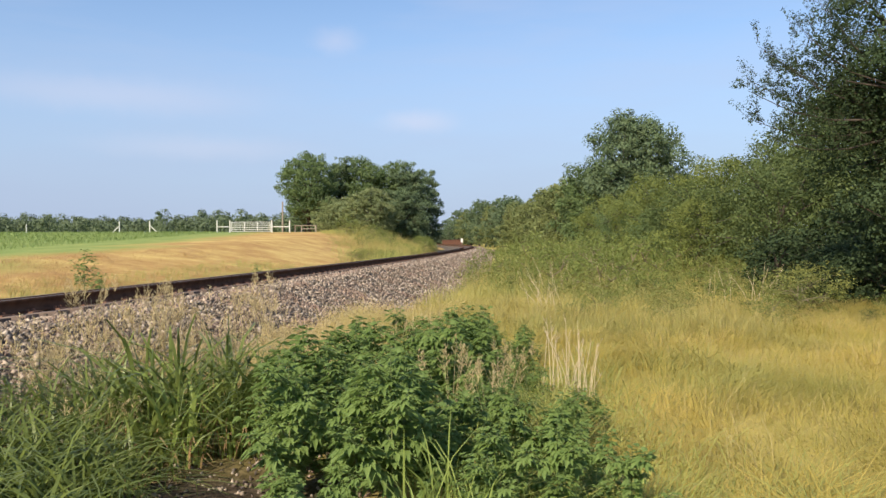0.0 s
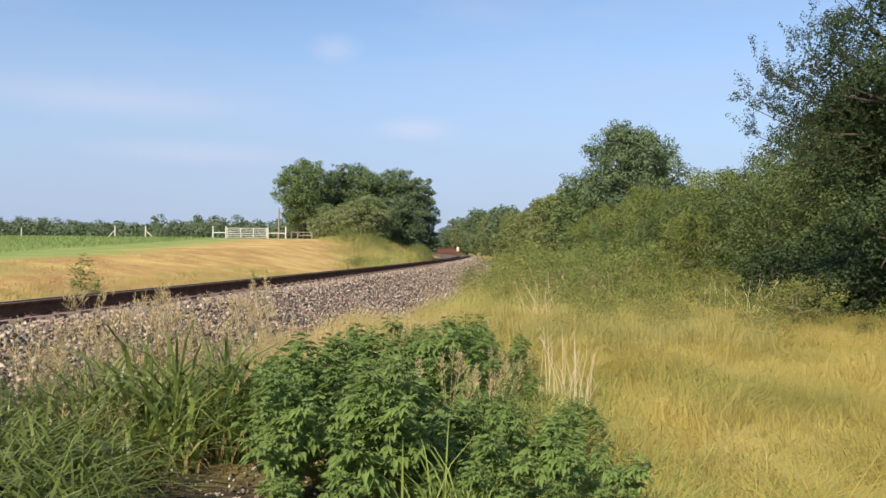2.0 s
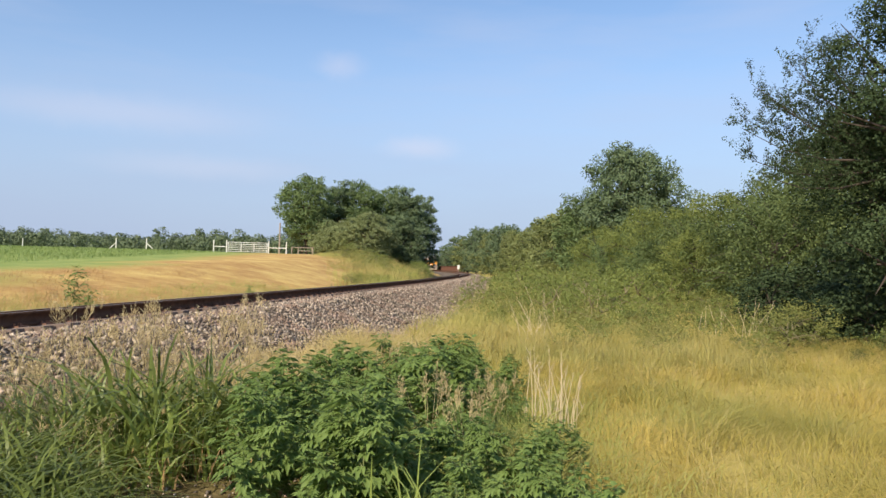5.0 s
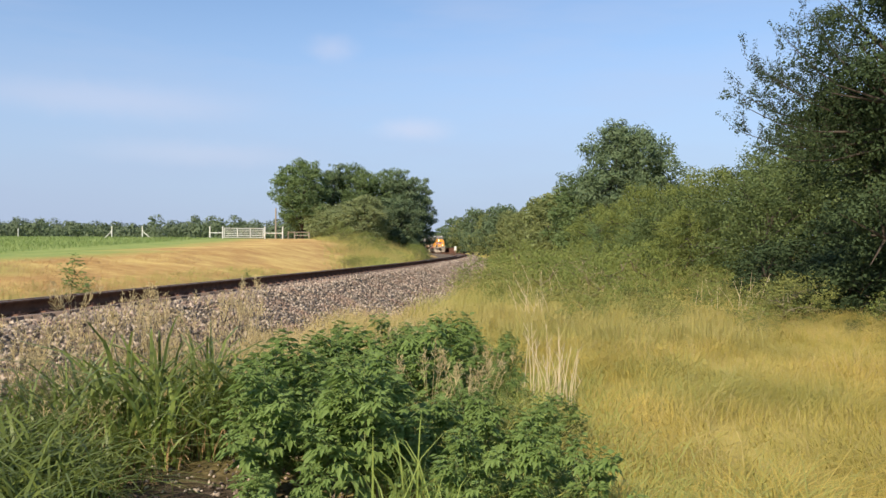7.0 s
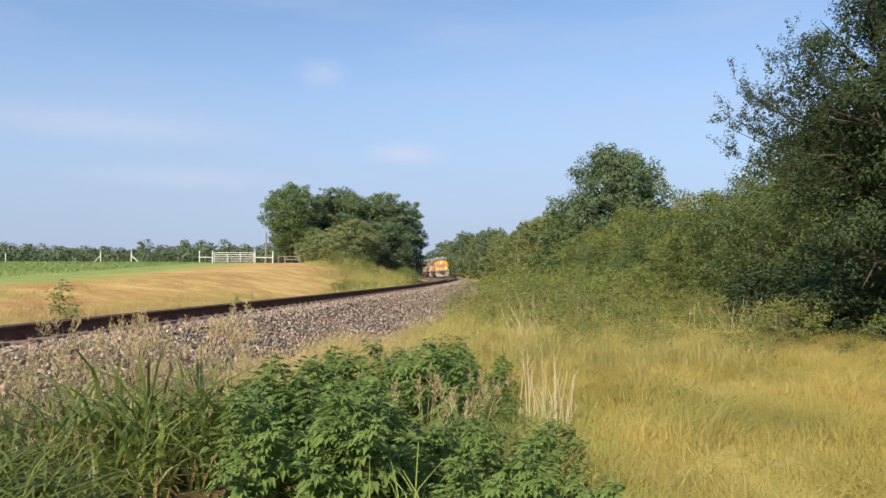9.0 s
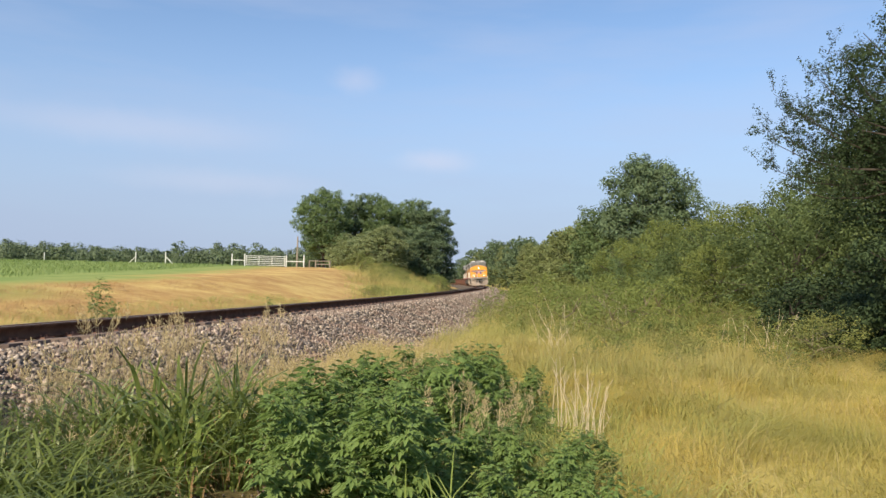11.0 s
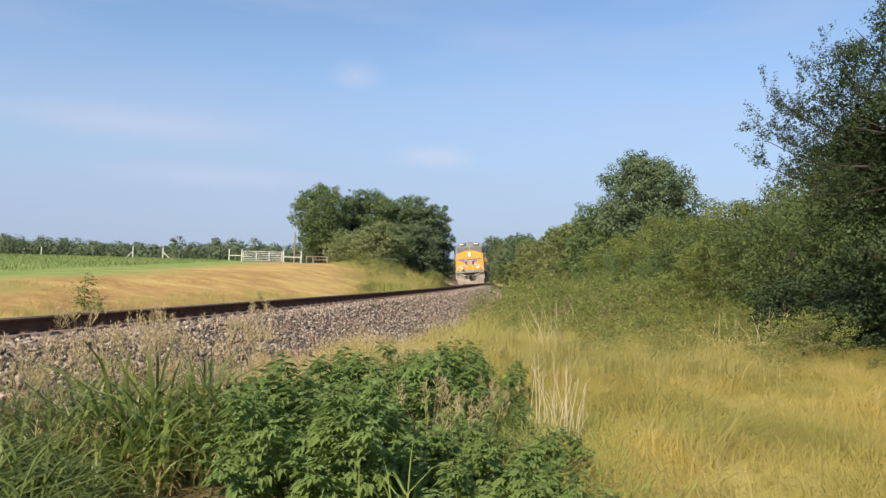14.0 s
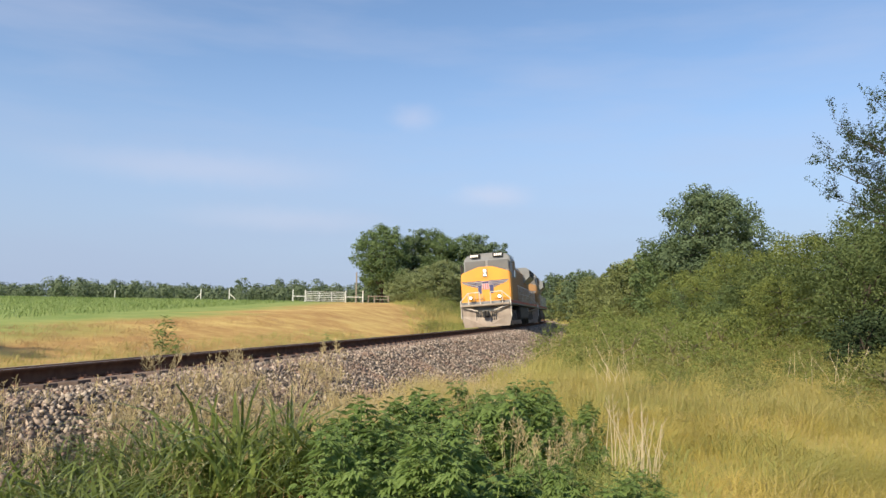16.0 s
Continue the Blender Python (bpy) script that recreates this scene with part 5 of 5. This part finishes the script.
    nose = part("nose", bm, M_YELLOW if lead else M_DUSTY_SHADE, th, "bright yellow wide nose" if lead else "dust-dulled yellow wide nose")

    def on_nose(x, z, w, h, name, mat, label="", t=0.03):
        """A flat patch that lies on the raked nose face."""
        y = -0.95 - 0.127 * (z - 1.5)
        bm = bmesh.new()
        box(bm, -w / 2, w / 2, -0.02, t, -h / 2, h / 2)
        bmesh.ops.transform(bm, verts=bm.verts, matrix=pose(x, y, z, 7.24, 0, 0))
        return part(name, bm, mat, nose, label)

    shield = on_nose(0, 2.55, 0.44, 0.5, "shield", M_PINK, "faded red and white shield emblem", 0.034)
    on_nose(0, 2.72, 0.4, 0.12, "shield_top", M_BLUE, "dark blue band of the shield", 0.04)
    for k in (-0.14, 0, 0.14):
        on_nose(k, 2.48, 0.05, 0.32, "shield_bar", M_RED, "", 0.04)
    for s in (-1, 1):
        for k, w in enumerate((1.2, 1.08, 0.9, 0.66, 0.4)):
            on_nose(s * (0.22 + w / 2), 2.8 - 0.085 * k, w, 0.04, "wing_stripe", M_BLUE, "dark blue wing stripe")
            on_nose(s * (0.22 + w / 2), 2.76 - 0.085 * k, w, 0.022, "wing_edge", M_HANDRAIL, "pale wing edge", 0.027)
        on_nose(s * 0.36, 2.3, 0.22, 0.5, "wing_root", M_BLUE, "dark blue wing root")
    on_nose(0.45, 2.02, 0.62, 0.85, "nose_door", M_YELLOW if lead else M_DUSTY_SHADE, "closed yellow nose door", 0.025)
    for k in (-0.2, 0.0, 0.2):
        on_nose(0.45 + k, 1.95, 0.03, 0.6, "door_rib", M_GREY, "", 0.035)
    house = on_nose(0, 3.3, 0.26, 0.46, "headlight_housing", M_GREY, "grey twin headlight housing", 0.07)
    for dz in (-0.12, 0.12):
        bm = bmesh.new()
        rod(bm, (0, -1.2, 3.3 + dz), (0, -1.085, 3.3 + dz), 0.07, 16)
        part("headlamp", bm, M_LAMP if lead else M_CABGLASS, house, "glowing headlamp lens" if lead else "")
    # cab
    bm = bmesh.new()
    prism(bm, [(-1.49, 1.58), (1.49, 1.58), (1.47, 4.2), (1.28, 4.48), (0.7, 4.62), (-0.7, 4.62), (-1.28, 4.48), (-1.47, 4.2)], -4.9, -2.2)
    for v in bm.verts:
        if v.co.y > -3 and v.co.z > 4:
            v.co.y -= 0.22
    bmesh.ops.bevel(bm, geom=[e for e in bm.edges], offset=0.05, segments=2, affect="EDGES")
    cab = part("cab", bm, M_GREY, th, "grey cab with rounded roof")
    for s in (-1, 1):
        bm = bmesh.new()
        box(bm, s * 0.07, s * 1.36, -2.26, -2.17, 3.5, 4.14, 0.03)
        part("windshield", bm, M_CABGLASS, cab, "windscreen pane paled by a painted sky reflection")
        bm = bmesh.new()
        box(bm, s * 0.03, s * 1.4, -2.25, -2.185, 3.44, 3.5)
        box(bm, s * 0.03, s * 1.4, -2.25, -2.185, 4.12, 4.17)
        box(bm, s * 0.0, s * 0.07, -2.25, -2.185, 3.5, 4.12)
        part("window_frame", bm, M_GREY, cab)
        bm = bmesh.new()
        box(bm, s * 0.4, s * 1.02, -2.55, -2.3, 4.34, 4.6, 0.02)
        board = part("number_board", bm, M_BLACK, cab)
        for k in range(4):
            bm = bmesh.new()
            box(bm, s * 0.74 - 0.22 + k * 0.13, s * 0.74 - 0.14 + k * 0.13, -2.3, -2.285, 4.4, 4.54)
            part("digit_bar", bm, M_BOARD, board)
        bm = bmesh.new()
        box(bm, s * 1.49, s * 1.52, -4.5, -3.5, 3.05, 3.85)
        part("side_window", bm, M_CABGLASS, cab)
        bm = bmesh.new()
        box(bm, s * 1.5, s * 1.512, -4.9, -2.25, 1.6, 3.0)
        part("side_panel", bm, M_DUSTY_SHADE, cab, "dusty yellow lower cab side, shade put into its colour")
        bm = bmesh.new()
        rod(bm, (s * 1.62, -2.5, 3.2), (s * 1.62, -2.5, 4.1), 0.02)
        box(bm, s * 1.56, s * 1.72, -2.55, -2.5, 3.4, 3.95)
        rod(bm, (s * 1.5, -2.5, 3.9), (s * 1.62, -2.5, 3.9), 0.02)
        part("mirror", bm, M_BLACK, cab)
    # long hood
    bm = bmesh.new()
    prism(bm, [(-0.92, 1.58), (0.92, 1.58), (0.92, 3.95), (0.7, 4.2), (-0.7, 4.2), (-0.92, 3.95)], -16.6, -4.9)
    part("long_hood", bm, M_DUSTY_SHADE, th, "yellow engine hood with side doors, darkened by dust and painted shade")
    for s in (-1, 1):
        for k in range(11):
            bm = bmesh.new()
            box(bm, s * 0.92, s * 0.945, -5.1 - k * 1.03 - 0.92, -5.1 - k * 1.03, 1.75, 3.7, 0.01)
            d = part("hood_door", bm, M_DUSTY_SHADE, th)
            bm = bmesh.new()
            box(bm, s * 0.945, s * 0.965, -5.1 - k * 1.03 - 0.2, -5.1 - k * 1.03 - 0.14, 2.5, 2.9)
            part("latch", bm, M_GREY, d)
        bm = bmesh.new()
        for k in range(14):
            y = -5.2 - k * 1.15
            rod(bm, (s * 1.46, y, 1.58), (s * 1.46, y, 2.6), 0.02, 6)
        rod(bm, (s * 1.46, -5.2, 2.6), (s * 1.46, -20.15, 2.6), 0.02, 6)
        rod(bm, (s * 1.46, -5.2, 2.1), (s * 1.46, -20.15, 2.1), 0.015, 6)
        part("side_handrail", bm, M_HANDRAIL, th, "pale walkway handrail")
    bm = bmesh.new()
    prism(bm, [(-0.75, 4.18), (0.75, 4.18), (0.55, 4.45), (-0.55, 4.45)], -16.4, -5.2)
    for k in range(3):
        rod(bm, (0, -7.5 - k * 2.6, 4.44), (0, -7.5 - k * 2.6, 4.6), 0.5, 18)
    part("hood_roof", bm, M_GREY, th, "grey hood roof with fan housings")
    bm = bmesh.new()
    box(bm, -0.3, 0.3, -10.6, -9.7, 4.4, 4.78, 0.05)
    part("exhaust_stack", bm, M_BLACK, th)
    bm = bmesh.new()
    for k in (-0.2, 0, 0.2):
        rod(bm, (k, -5.4, 4.72), (k, -4.95, 4.74), 0.03, 10, 0.08)
        rod(bm, (k, -5.35, 4.5), (k, -5.35, 4.72), 0.02, 6)
    part("air_horn", bm, M_BLACK, th)
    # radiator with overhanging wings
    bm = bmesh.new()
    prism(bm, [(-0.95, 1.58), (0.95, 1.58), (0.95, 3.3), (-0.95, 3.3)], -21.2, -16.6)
    part("radiator_base", bm, M_DUSTY_SHADE, th)
    bm = bmesh.new()
    prism(bm, [(-0.95, 3.3), (0.95, 3.3), (1.45, 3.75), (1.45, 4.3), (1.2, 4.5), (-1.2, 4.5), (-1.45, 4.3), (-1.45, 3.75)], -21.2, -16.6)
    rad = part("radiator_section", bm, M_GREY, th, "grey radiator section with wide wings")
    for s in (-1, 1):
        bm = bmesh.new()
        for k in range(16):
            box(bm, s * 1.45, s * 1.48, -20.9 + k * 0.26, -20.9 + k * 0.26 + 0.14, 3.8, 4.28)
        part("radiator_grille", bm, M_BLACK, rad)
    return th


LEAD = locomotive(True)
SECOND = locomotive(False)


woods()
brush()
far_line()
meadow()
foreground()
fences()
bridge_and_marker()
ballast()


def train_front(t):
    """Distance along y of the leading coupler at t seconds."""
    r = 16.0 - t
    return 45.2 + 18.6 * r - 0.02 * r * r


def motions():
    for thing, back in ((LEAD, 0.0), (SECOND, 22.0)):
        rows = []
        for i in range(33):
            t = i * 0.5
            y = train_front(t) + back
            s = math.degrees(math.atan((track_x(y + 18) - track_x(y + 4)) / 14))
            rows.append((t, pose(track_x(y), y, RAIL_TOP, 0, CANT_DEG, 180 - s)))
        walk(thing, rows)


motions()
